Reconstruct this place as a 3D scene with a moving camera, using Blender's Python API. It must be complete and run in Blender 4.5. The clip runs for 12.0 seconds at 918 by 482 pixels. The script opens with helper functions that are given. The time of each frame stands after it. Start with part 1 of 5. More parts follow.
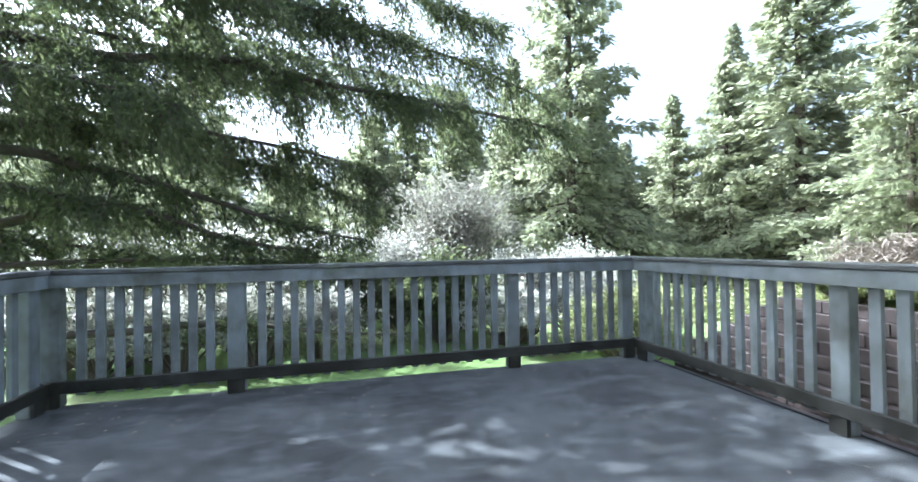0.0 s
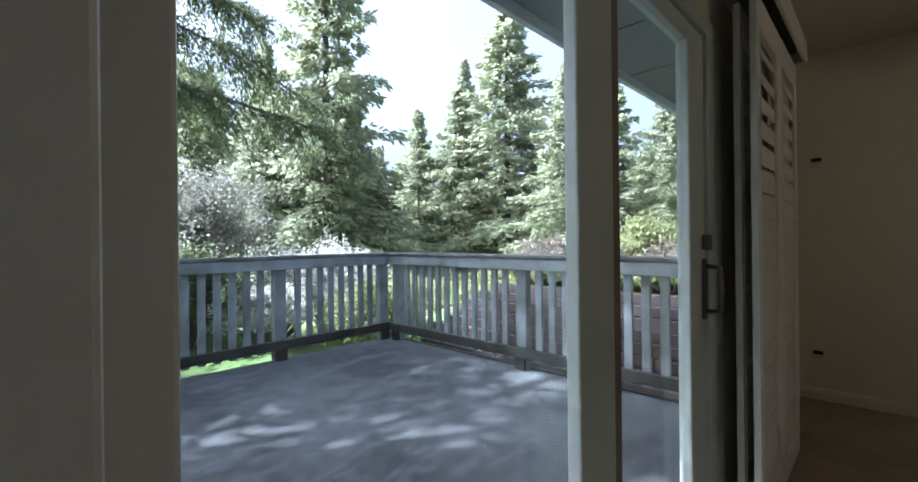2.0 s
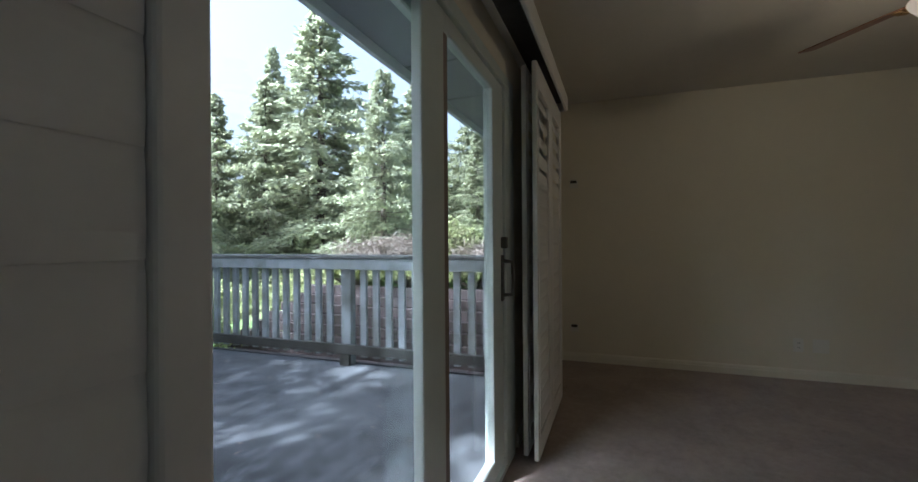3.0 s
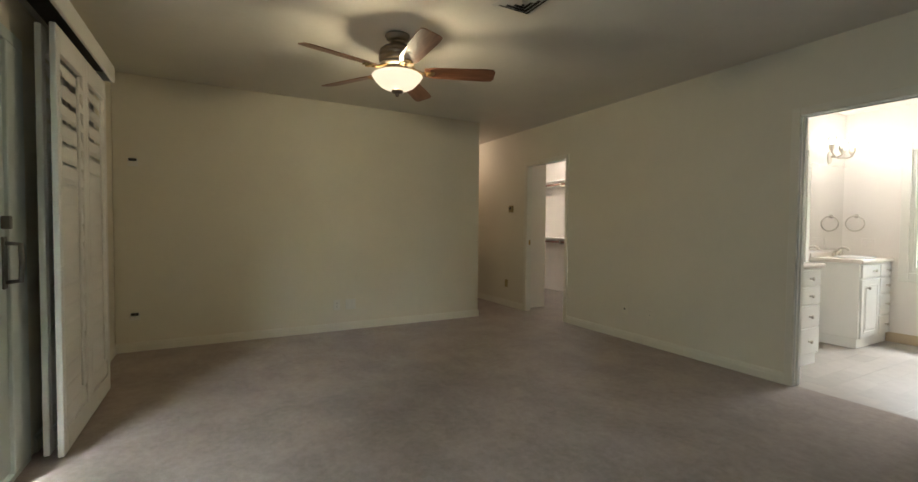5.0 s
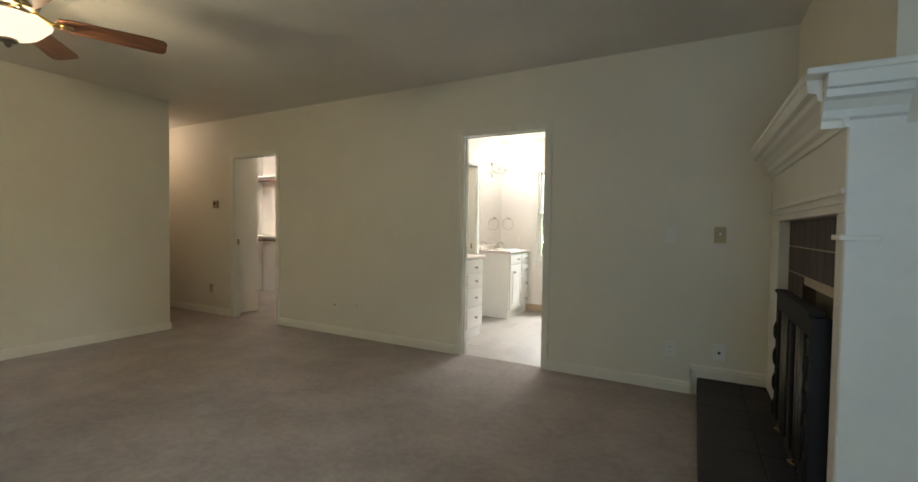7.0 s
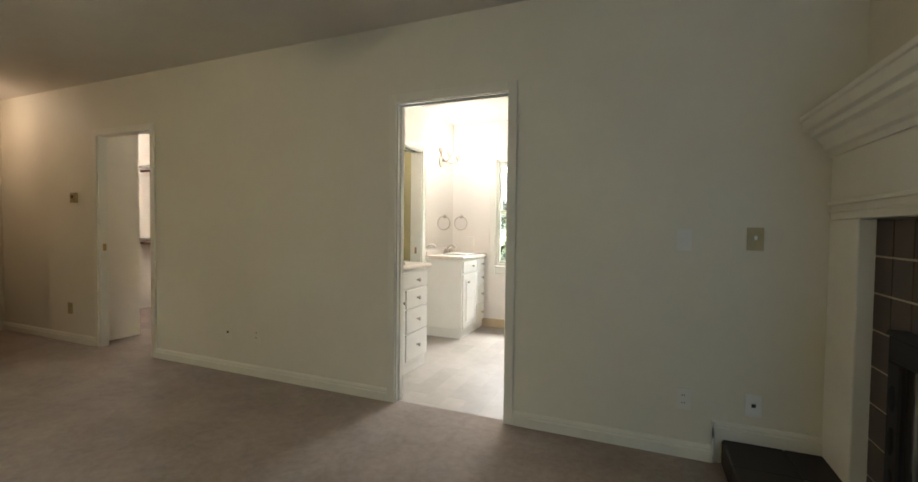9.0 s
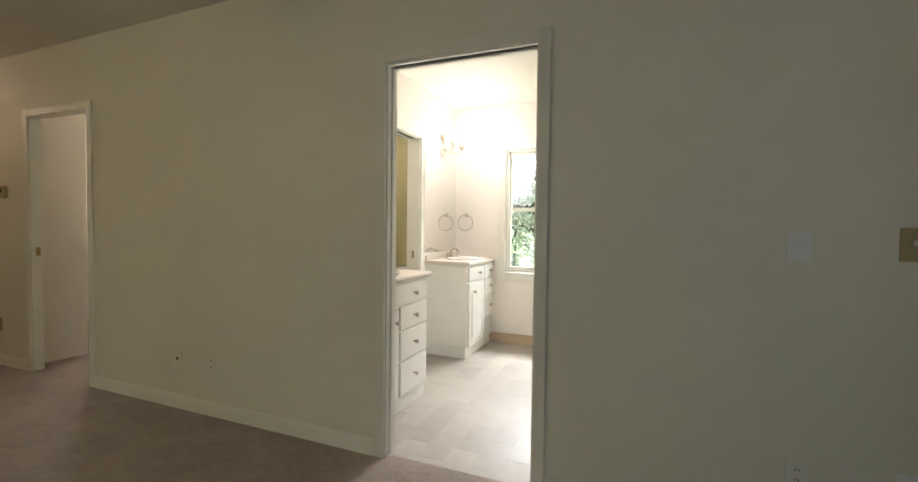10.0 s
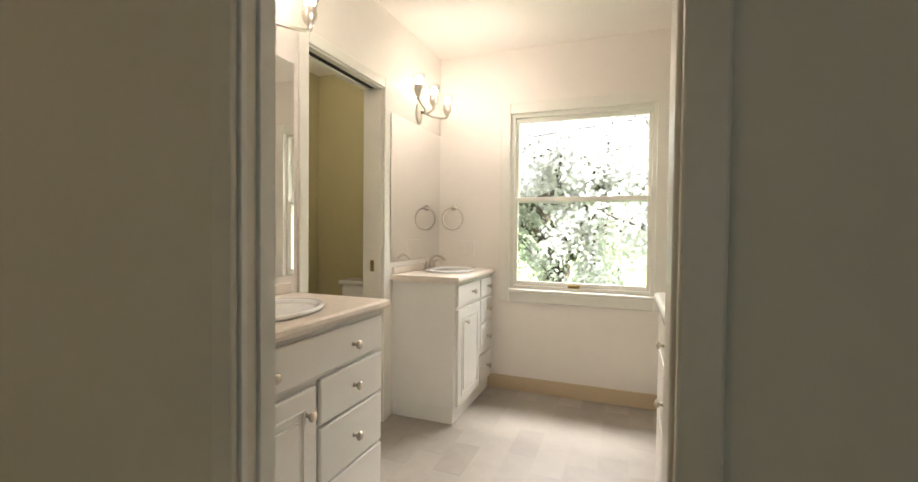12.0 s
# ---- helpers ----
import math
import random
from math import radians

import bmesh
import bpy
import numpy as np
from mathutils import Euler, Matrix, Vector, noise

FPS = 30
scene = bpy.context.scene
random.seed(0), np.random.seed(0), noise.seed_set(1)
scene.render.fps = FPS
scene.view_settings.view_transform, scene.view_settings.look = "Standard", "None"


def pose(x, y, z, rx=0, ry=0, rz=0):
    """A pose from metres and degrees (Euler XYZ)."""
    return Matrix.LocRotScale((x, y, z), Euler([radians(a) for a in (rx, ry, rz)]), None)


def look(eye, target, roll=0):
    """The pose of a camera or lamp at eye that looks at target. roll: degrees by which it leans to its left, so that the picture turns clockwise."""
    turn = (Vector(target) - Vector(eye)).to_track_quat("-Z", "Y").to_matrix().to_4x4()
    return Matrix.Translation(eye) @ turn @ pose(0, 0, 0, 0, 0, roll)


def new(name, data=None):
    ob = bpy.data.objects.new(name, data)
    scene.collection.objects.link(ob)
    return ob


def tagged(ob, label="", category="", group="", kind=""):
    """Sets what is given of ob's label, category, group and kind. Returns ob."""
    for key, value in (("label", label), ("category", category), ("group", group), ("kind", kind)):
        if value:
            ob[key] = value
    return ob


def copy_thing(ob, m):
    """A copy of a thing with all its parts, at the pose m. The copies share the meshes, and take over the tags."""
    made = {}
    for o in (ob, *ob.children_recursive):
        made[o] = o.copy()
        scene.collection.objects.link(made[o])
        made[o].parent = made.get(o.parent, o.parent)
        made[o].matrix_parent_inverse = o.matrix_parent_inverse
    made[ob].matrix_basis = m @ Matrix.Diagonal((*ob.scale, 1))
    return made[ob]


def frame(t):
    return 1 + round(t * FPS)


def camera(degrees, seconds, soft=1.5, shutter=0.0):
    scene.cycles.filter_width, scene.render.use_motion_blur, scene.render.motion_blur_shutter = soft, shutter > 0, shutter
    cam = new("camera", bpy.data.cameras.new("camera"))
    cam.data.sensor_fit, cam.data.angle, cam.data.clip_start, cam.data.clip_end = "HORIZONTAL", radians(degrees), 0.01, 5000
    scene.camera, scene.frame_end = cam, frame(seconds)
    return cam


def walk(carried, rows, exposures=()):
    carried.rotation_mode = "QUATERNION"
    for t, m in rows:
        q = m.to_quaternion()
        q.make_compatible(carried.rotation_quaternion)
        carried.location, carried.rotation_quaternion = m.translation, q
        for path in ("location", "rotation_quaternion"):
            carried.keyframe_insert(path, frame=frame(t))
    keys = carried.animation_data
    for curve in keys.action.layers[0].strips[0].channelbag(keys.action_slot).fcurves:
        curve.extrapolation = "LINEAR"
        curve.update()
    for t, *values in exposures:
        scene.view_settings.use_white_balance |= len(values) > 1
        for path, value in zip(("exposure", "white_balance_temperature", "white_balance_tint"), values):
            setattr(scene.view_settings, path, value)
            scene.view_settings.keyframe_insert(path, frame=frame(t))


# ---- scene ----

# ---- camera and walk ----
cam = camera(92.5, 12.0)
ROWS = [
    (0.0, -0.039, -0.135, 1.226, -14.59, 0.68, 0.85),
    (0.5, -0.061, -0.203, 1.204, -18.67, 0.53, 0.47),
    (1.0, -0.123, -0.274, 1.198, -25.97, 0.44, 0.43),
    (1.5, -0.259, -0.414, 1.222, -35.48, 0.11, 0.54),
    (2.0, -0.405, -0.514, 1.22, -45.99, 0.02, 0.63),
    (2.5, -0.538, -0.532, 1.216, -57.95, 0.12, 0.62),
    (2.7, -0.605, -0.545, 1.216, -62.8, 0.15, 0.55),
    (4.3, -1.105, -0.764, 1.21, -101.80, -1.75, -0.40),
    (4.5, -1.13, -0.808, 1.218, -106.51, -1.89, -0.40),
    (5.0, -1.215, -0.866, 1.203, -118.50, -1.86, -0.50),
    (5.5, -1.305, -0.919, 1.194, -129.60, -1.75, -0.60),
    (6.0, -1.391, -0.954, 1.199, -139.10, -1.78, -0.70),
    (6.5, -1.43, -0.993, 1.204, -146.73, -1.69, -0.80),
    (7.0, -1.438, -1.051, 1.205, -151.79, -1.69, -0.80),
    (7.2, -1.42, -1.09, 1.202, -153.50, -1.60, -0.80),
    (8.8, -1.115, -1.962, 1.222, -157.70, -1.72, -0.70),
    (9.0, -1.065, -2.09, 1.219, -157.50, -1.72, -0.70),
    (9.5, -0.904, -2.425, 1.236, -157.50, -1.75, -0.70),
    (10.0, -0.735, -2.742, 1.219, -157.62, -1.69, -0.70),
    (10.5, -0.588, -3.072, 1.212, -157.55, -1.83, -0.70),
    (11.0, -0.43, -3.397, 1.19, -157.38, -1.29, -0.45),
    (11.5, -0.322, -3.742, 1.19, -157.96, -1.52, -0.45),
    (12.0, -0.235, -4.059, 1.188, -158.95, -1.38, -0.60),
]
EXPOSURES = [(0.0, 2.25, 5300, 15), (1.5, 2.2, 5200, 17), (2.7, 2.05, 5100, 17), (4.5, 2.75, 5400, 12), (4.9, 3.4, 5600, 10), (6.5, 3.7, 5620, 10), (9.0, 3.75, 5720, 11), (10.5, 3.65, 5780, 11), (12.0, 3.18, 6150, 14)]
walk(cam, [(t, pose(x, y, z, 90 + pitch, roll, yaw)) for t, x, y, z, yaw, pitch, roll in ROWS], EXPOSURES)

# ---- sky, sun ----
SUN_TO = Vector((-0.545, 0.433, 0.718)).normalized()
world = bpy.data.worlds.new("sky")
scene.world = world
world.use_nodes = True
wn = world.node_tree.nodes
sky = wn.new("ShaderNodeTexSky")
sky.sky_type = "NISHITA"
sky.sun_disc = False
sky.sun_elevation = math.asin(SUN_TO.z)
sky.sun_rotation = math.atan2(SUN_TO.x, SUN_TO.y)
sky.air_density, sky.dust_density, sky.ozone_density = 1.0, 9.0, 0.6
haze = wn.new("ShaderNodeHueSaturation")
haze.inputs["Saturation"].default_value = 0.42
world.node_tree.links.new(sky.outputs[0], haze.inputs["Color"])
world.node_tree.links.new(haze.outputs[0], wn["Background"].inputs[0])
wn["Background"].inputs[1].default_value = 0.15
sun_data = bpy.data.lights.new("sun", "SUN")
sun_data.energy, sun_data.angle, sun_data.color = 4.7, radians(0.5), (1.0, 0.95, 0.87)
sun = new("sun", sun_data)
sun.matrix_world = look((0, 0, 20), Vector((0, 0, 20)) - SUN_TO)


def point_lamp(name, at, watts, colour, radius=0.05):
    d = bpy.data.lights.new(name, "POINT")
    d.energy, d.color, d.shadow_soft_size = watts, colour, radius
    o = new(name, d)
    o.location = at
    return o


WARM = (1.0, 0.77, 0.43)
FAN = Vector((1.855, -2.01, 0.155))
point_lamp("fan_bulb_light", (FAN.x, FAN.y, 2.281), 2.4, WARM, 0.035)
point_lamp("vanity_bulb_light", (0.70, -6.80, 2.05), 0.75, (1.0, 0.86, 0.73), 0.14)
point_lamp("vanity_bulb_light", (0.70, -5.42, 2.05), 0.75, (1.0, 0.86, 0.73), 0.14)
point_lamp("closet_bulb_light", (4.3, -5.5, 2.35), 2.8, (1.0, 0.86, 0.70), 0.08)
# Assumed source, added to give the hall its warm light.
point_lamp("assumed_hall_light", (5.2, -4.26, 2.25), 0.3, (1.0, 0.62, 0.36), 0.22)
# Added lamp that brightens the olive walls, its source presumed.
point_lamp("toilet_fill_light", (1.85, -6.3, 2.3), 0.8, (1.0, 0.85, 0.66), 0.08)
# Area lamp added at an assumed, unseen window to brighten the room.
sky_area = bpy.data.lights.new("assumed_window_fill_light", "AREA")
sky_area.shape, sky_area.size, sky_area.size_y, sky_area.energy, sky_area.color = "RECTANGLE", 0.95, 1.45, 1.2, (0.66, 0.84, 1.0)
new("assumed_window_fill_light", sky_area).matrix_world = look((-2.15, 0.10, 1.35), (-2.0, -3.0, 1.2))

# Fill lamp added outside, above the bath window, to brighten floor and cabinets.
bath_fill = bpy.data.lights.new("bath_window_fill_light", "AREA")
bath_fill.shape, bath_fill.size, bath_fill.size_y, bath_fill.energy, bath_fill.color = "RECTANGLE", 1.5, 0.6, 24.0, (1.0, 0.95, 0.86)
new("bath_window_fill_light", bath_fill).matrix_world = look((0.1, -8.45, 2.82), (0.1, -7.0, 1.3))


# ---- materials ----
def nodes_of(name):
    m = bpy.data.materials.new(name)
    m.use_nodes = True
    nt = m.node_tree
    return m, nt, nt.nodes, nt.links, nt.nodes["Principled BSDF"]


def coords(nt, scale, kind="Object"):
    tc = nt.nodes.new("ShaderNodeTexCoord")
    mp = nt.nodes.new("ShaderNodeMapping")
    mp.inputs["Scale"].default_value = scale if isinstance(scale, tuple) else (scale,) * 3
    nt.links.new(tc.outputs[kind], mp.inputs[0])
    return mp.outputs[0]


def noise_tex(nt, vec, scale, detail=4.0, rough=0.55):
    n = nt.nodes.new("ShaderNodeTexNoise")
    n.inputs["Scale"].default_value, n.inputs["Detail"].default_value, n.inputs["Roughness"].default_value = scale, detail, rough
    nt.links.new(vec, n.inputs["Vector"])
    return n.outputs["Fac"]


def ramp(nt, fac, stops):
    r = nt.nodes.new("ShaderNodeValToRGB")
    els = r.color_ramp.elements
    while len(els) < len(stops):
        els.new(0.5)
    for e, (p, c) in zip(els, stops):
        e.position, e.color = p, (*c, 1)
    nt.links.new(fac, r.inputs[0])
    return r.outputs[0]


def mix(nt, fac, a, b, mode="MIX"):
    m = nt.nodes.new("ShaderNodeMix")
    m.data_type, m.blend_type = "RGBA", mode
    for sock, val in ((m.inputs[0], fac), (m.inputs[6], a), (m.inputs[7], b)):
        if isinstance(val, bpy.types.NodeSocket):
            nt.links.new(val, sock)
        else:
            sock.default_value = (*val, 1) if isinstance(val, tuple) else val
    return m.outputs[2]


def bump(nt, height, strength, distance, bsdf):
    b = nt.nodes.new("ShaderNodeBump")
    b.inputs["Strength"].default_value, b.inputs["Distance"].default_value = strength, distance
    nt.links.new(height, b.inputs["Height"])
    nt.links.new(b.outputs[0], bsdf.inputs["Normal"])


def plain(name, colour, rough=0.5, metal=0.0, vary=0.06, scale=6.0, grain=0.0, grain_scale=200.0):
    """A surface with tone variation at a broad and a fine scale, and fine relief."""
    m, nt, nd, lk, b = nodes_of(name)
    vec = coords(nt, 1.0)
    f1, f2 = noise_tex(nt, vec, scale), noise_tex(nt, vec, scale * 12)
    dark = tuple(c * (1 - vary * 2) for c in colour)
    light = tuple(min(1, c * (1 + vary)) for c in colour)
    col = ramp(nt, f1, [(0.3, dark), (0.7, light)])
    col = mix(nt, 0.25, col, ramp(nt, f2, [(0.3, dark), (0.7, light)]))
    lk.new(col, b.inputs["Base Color"])
    b.inputs["Roughness"].default_value, b.inputs["Metallic"].default_value = rough, metal
    if grain:
        bump(nt, noise_tex(nt, vec, grain_scale, 3), grain, 0.003, b)
    return m


def wood(name, dark, light, rough=0.45, axis=0, scale=3.0):
    m, nt, nd, lk, b = nodes_of(name)
    sc = [scale * 8] * 3
    sc[axis] = scale * 0.7
    vec = coords(nt, tuple(sc))
    f1 = noise_tex(nt, vec, 2.0, 8, 0.65)
    lk.new(ramp(nt, f1, [(0.3, dark), (0.72, light)]), b.inputs["Base Color"])
    b.inputs["Roughness"].default_value = rough
    bump(nt, f1, 0.2, 0.002, b)
    return m


def shifted(nt, vec):
    """Another stretch of the pattern for each piece."""
    oi, sc, ad = nt.nodes.new("ShaderNodeObjectInfo"), nt.nodes.new("ShaderNodeMath"), nt.nodes.new("ShaderNodeVectorMath")
    sc.operation, sc.inputs[1].default_value, ad.operation = "MULTIPLY", 40.0, "ADD"
    nt.links.new(oi.outputs["Random"], sc.inputs[0])
    nt.links.new(vec, ad.inputs[0])
    nt.links.new(sc.outputs[0], ad.inputs[1])
    return ad.outputs[0]


def painted_weathered(name, paint, grime, amount, rough=0.7):
    """Old paint with grime and bare patches."""
    m, nt, nd, lk, b = nodes_of(name)
    vec = shifted(nt, coords(nt, 1.0, "Object"))
    f1 = noise_tex(nt, vec, 2.6, 7, 0.7)
    f2 = noise_tex(nt, shifted(nt, coords(nt, (14.0, 14.0, 3.0))), 2.0, 6, 0.7)
    base = ramp(nt, f2, [(0.25, tuple(c * 0.8 for c in paint)), (0.6, paint)])
    worn = ramp(nt, noise_tex(nt, vec, 30, 5), [(0.3, tuple(c * 0.5 for c in grime)), (0.7, grime)])
    fac = ramp(nt, f1, [(max(0.0, 0.62 - amount), (0, 0, 0)), (min(1.0, 0.95 - amount), (1, 1, 1))])
    lk.new(mix(nt, fac, base, worn), b.inputs["Base Color"])
    b.inputs["Roughness"].default_value = rough
    bump(nt, f2, 0.35, 0.003, b)
    return m


def leafy(name, dark, light, trans=0.35, rough=0.6):
    m, nt, nd, lk, b = nodes_of(name)
    g = nd.new("ShaderNodeNewGeometry")
    col = ramp(nt, g.outputs["Random Per Island"], [(0.0, dark), (1.0, light)])
    big = noise_tex(nt, coords(nt, 1.0), 0.9, 3)
    col = mix(nt, 0.35, col, ramp(nt, big, [(0.35, dark), (0.65, light)]))
    lk.new(col, b.inputs["Base Color"])
    b.inputs["Roughness"].default_value = rough
    t = nd.new("ShaderNodeBsdfTranslucent")
    lk.new(col, t.inputs[0])
    mx = nd.new("ShaderNodeMixShader")
    mx.inputs[0].default_value = trans
    lk.new(b.outputs[0], mx.inputs[1])
    lk.new(t.outputs[0], mx.inputs[2])
    lk.new(mx.outputs[0], nd["Material Output"].inputs[0])
    return m


def glowing(name, colour, strength):
    m, nt, nd, lk, b = nodes_of(name)
    b.inputs["Base Color"].default_value = (0.9, 0.88, 0.84, 1)
    b.inputs["Emission Color"].default_value, b.inputs["Emission Strength"].default_value = (*colour, 1), strength
    b.inputs["Roughness"].default_value = 0.3
    return m


def clear_glass(name, tint=(0.93, 0.97, 0.96)):
    m, nt, nd, lk, b = nodes_of(name)
    tr, gl, mx, lw, pw = nd.new("ShaderNodeBsdfTransparent"), nd.new("ShaderNodeBsdfGlossy"), nd.new("ShaderNodeMixShader"), nd.new("ShaderNodeLayerWeight"), nd.new("ShaderNodeMath")
    tr.inputs[0].default_value, gl.inputs["Roughness"].default_value = (*tint, 1), 0.0
    ad = nd.new("ShaderNodeMath")
    pw.operation, ad.operation = "POWER", "MULTIPLY_ADD"
    pw.inputs[1].default_value, ad.inputs[1].default_value, ad.inputs[2].default_value = 4.0, 0.45, 0.02
    lk.new(lw.outputs["Facing"], pw.inputs[0])
    lk.new(pw.outputs[0], ad.inputs[0])
    lk.new(ad.outputs[0], mx.inputs[0])
    lk.new(tr.outputs[0], mx.inputs[1])
    lk.new(gl.outputs[0], mx.inputs[2])
    lk.new(mx.outputs[0], nd["Material Output"].inputs[0])
    return m


def carpet_material():
    m, nt, nd, lk, b = nodes_of("carpet_pile")
    vec = coords(nt, 1.0)
    f1 = noise_tex(nt, vec, 2.6, 6, 0.65)
    f2 = noise_tex(nt, vec, 110, 3, 0.7)
    f3 = noise_tex(nt, vec, 22.0, 5, 0.7)
    col = ramp(nt, f2, [(0.3, (0.205, 0.162, 0.130)), (0.7, (0.400, 0.320, 0.265))])
    col = mix(nt, 0.55, col, ramp(nt, f1, [(0.40, (0.225, 0.178, 0.144)), (0.60, (0.405, 0.322, 0.265))]))
    col = mix(nt, 0.3, col, ramp(nt, f3, [(0.38, (0.195, 0.152, 0.120)), (0.62, (0.395, 0.312, 0.255))]))
    lk.new(col, b.inputs["Base Color"])
    b.inputs["Roughness"].default_value = 0.95
    b.inputs["Sheen Weight"].default_value = 0.25
    bump(nt, f2, 0.45, 0.005, b)
    return m


def deck_material():
    m, nt, nd, lk, b = nodes_of("deck_coating")
    vec = coords(nt, 1.0)
    f1, f2, f3 = noise_tex(nt, vec, 1.1, 6, 0.65), noise_tex(nt, vec, 9.0, 6, 0.7), noise_tex(nt, vec, 120, 3)
    f4 = noise_tex(nt, coords(nt, (1.0, 2.2, 1.0)), 2.4, 8, 0.75)
    col = ramp(nt, f1, [(0.40, (0.050, 0.051, 0.053)), (0.60, (0.126, 0.129, 0.134))])
    col = mix(nt, 0.4, col, ramp(nt, f2, [(0.35, (0.026, 0.026, 0.027)), (0.68, (0.104, 0.107, 0.110))]))
    col = mix(nt, ramp(nt, f4, [(0.5, (0, 0, 0)), (0.68, (0.75, 0.75, 0.75))]), col, (0.152, 0.158, 0.166))
    col = mix(nt, ramp(nt, noise_tex(nt, vec, 38, 4, 0.7), [(0.66, (0, 0, 0)), (0.74, (0.6, 0.6, 0.6))]), col, (0.017, 0.018, 0.019))
    lk.new(col, b.inputs["Base Color"])
    rr = ramp(nt, f2, [(0.3, (0.75, 0.75, 0.75)), (0.7, (0.95, 0.95, 0.95))])
    lk.new(rr, b.inputs["Roughness"])
    b.inputs["Specular IOR Level"].default_value = 0.12
    bump(nt, f3, 0.25, 0.002, b)
    return m


def ground_material():
    m, nt, nd, lk, b = nodes_of("lawn_ground")
    vec = coords(nt, 1.0)
    f1, f2 = noise_tex(nt, vec, 0.35, 5), noise_tex(nt, vec, 14, 5, 0.7)
    col = ramp(nt, f2, [(0.3, (0.075, 0.13, 0.032)), (0.7, (0.17, 0.26, 0.07))])
    col = mix(nt, ramp(nt, f1, [(0.52, (0, 0, 0)), (0.62, (0.6, 0.6, 0.6))]), col, (0.16, 0.13, 0.07))
    lk.new(col, b.inputs["Base Color"])
    b.inputs["Roughness"].default_value = 0.9
    bump(nt, f2, 0.8, 0.05, b)
    return m


def varied(name, stops, rough=0.5, grain=60.0):
    """A tone for each piece of its own, with a mottled grain."""
    m, nt, nd, lk, b = nodes_of(name)
    oi = nd.new("ShaderNodeObjectInfo")
    col = ramp(nt, oi.outputs["Random"], stops)
    vec = coords(nt, 1.0)
    f = noise_tex(nt, vec, grain * 0.25, 5, 0.65)
    col = mix(nt, 0.3, col, ramp(nt, f, [(0.3, tuple(c * 0.75 for c in stops[0][1])), (0.7, stops[-1][1])]))
    lk.new(col, b.inputs["Base Color"])
    b.inputs["Roughness"].default_value = rough
    bump(nt, noise_tex(nt, vec, grain, 3), 0.2, 0.002, b)
    return m


WALL = plain("cream_wall_paint", (0.74, 0.69, 0.55), 0.6, 0, 0.025, 1.5, 0.12, 120)
CEIL = plain("ceiling_paint", (0.70, 0.67, 0.60), 0.85, 0, 0.03, 2.0, 0.35, 70)
BATHWALL = plain("bath_wall_paint", (0.84, 0.79, 0.72), 0.55, 0, 0.02, 1.5, 0.08, 120)
OLIVE = plain("olive_wall_paint", (0.50, 0.46, 0.26), 0.6, 0, 0.03, 1.5, 0.1, 120)
TRIM = plain("white_trim_paint", (0.80, 0.78, 0.70), 0.35, 0, 0.03, 4)
ROOMTRIM = plain("cream_trim_paint", (0.76, 0.72, 0.595), 0.42, 0, 0.03, 4)
CABWHITE = plain("white_cabinet_paint", (0.84, 0.82, 0.76), 0.35, 0, 0.02, 4)
SHUTTER = plain("white_shutter_paint", (0.80, 0.78, 0.72), 0.4, 0, 0.03, 5)
VINYL = plain("ivory_vinyl_frame", (0.62, 0.67, 0.61), 0.35, 0, 0.03, 5)
CARPET = carpet_material()
DECK = deck_material()
GROUND = ground_material()
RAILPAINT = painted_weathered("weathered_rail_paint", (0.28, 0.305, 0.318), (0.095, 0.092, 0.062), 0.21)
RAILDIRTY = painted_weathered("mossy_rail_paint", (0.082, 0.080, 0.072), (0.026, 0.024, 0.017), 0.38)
RAILCAP = painted_weathered("grimy_rail_cap", (0.20, 0.205, 0.20), (0.06, 0.058, 0.045), 0.30)
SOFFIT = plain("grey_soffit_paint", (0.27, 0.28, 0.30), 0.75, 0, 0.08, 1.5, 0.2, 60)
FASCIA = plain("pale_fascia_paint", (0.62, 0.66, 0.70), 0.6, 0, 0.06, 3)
SIDING = plain("siding_paint", (0.45, 0.46, 0.45), 0.7, 0, 0.06, 2)
TIMBER = painted_weathered("red_brown_timber", (0.036, 0.022, 0.020), (0.024, 0.018, 0.016), 0.2)
BARK = plain("fir_bark", (0.10, 0.078, 0.06), 0.95, 0, 0.25, 4, 0.9, 25)
# Far needles carry distance haze in their paled colour.
NEEDLES_HAZED = leafy("hazed_fir_needles", (0.21, 0.23, 0.155), (0.49, 0.505, 0.32), 0.75)
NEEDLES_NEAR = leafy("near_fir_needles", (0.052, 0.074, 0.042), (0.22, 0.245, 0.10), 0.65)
# One blossom, two tones: darkened for the sunlit bush, brightened for shaded ones.
BLOSSOM_DIMMED = leafy("sun_dimmed_blossom", (0.16, 0.155, 0.115), (0.42, 0.40, 0.34), 0.5)
BLOSSOM_LIFTED = leafy("shade_lifted_blossom", (0.40, 0.40, 0.33), (0.82, 0.80, 0.74), 0.55)
BLOSSOM_SOUTH = leafy("pale_fruit_blossom", (0.42, 0.42, 0.39), (0.70, 0.69, 0.66), 0.65)
SHRUBLEAF = leafy("shrub_leaves", (0.22, 0.25, 0.10), (0.46, 0.48, 0.23), 0.6)
BRUSHTWIG = leafy("dry_brush_twigs", (0.11, 0.085, 0.065), (0.26, 0.21, 0.165), 0.1)
GLASS = clear_glass("window_glass")
MIRROR = plain("mirror_silver", (0.88, 0.88, 0.86), 0.01, 1.0, 0.0)
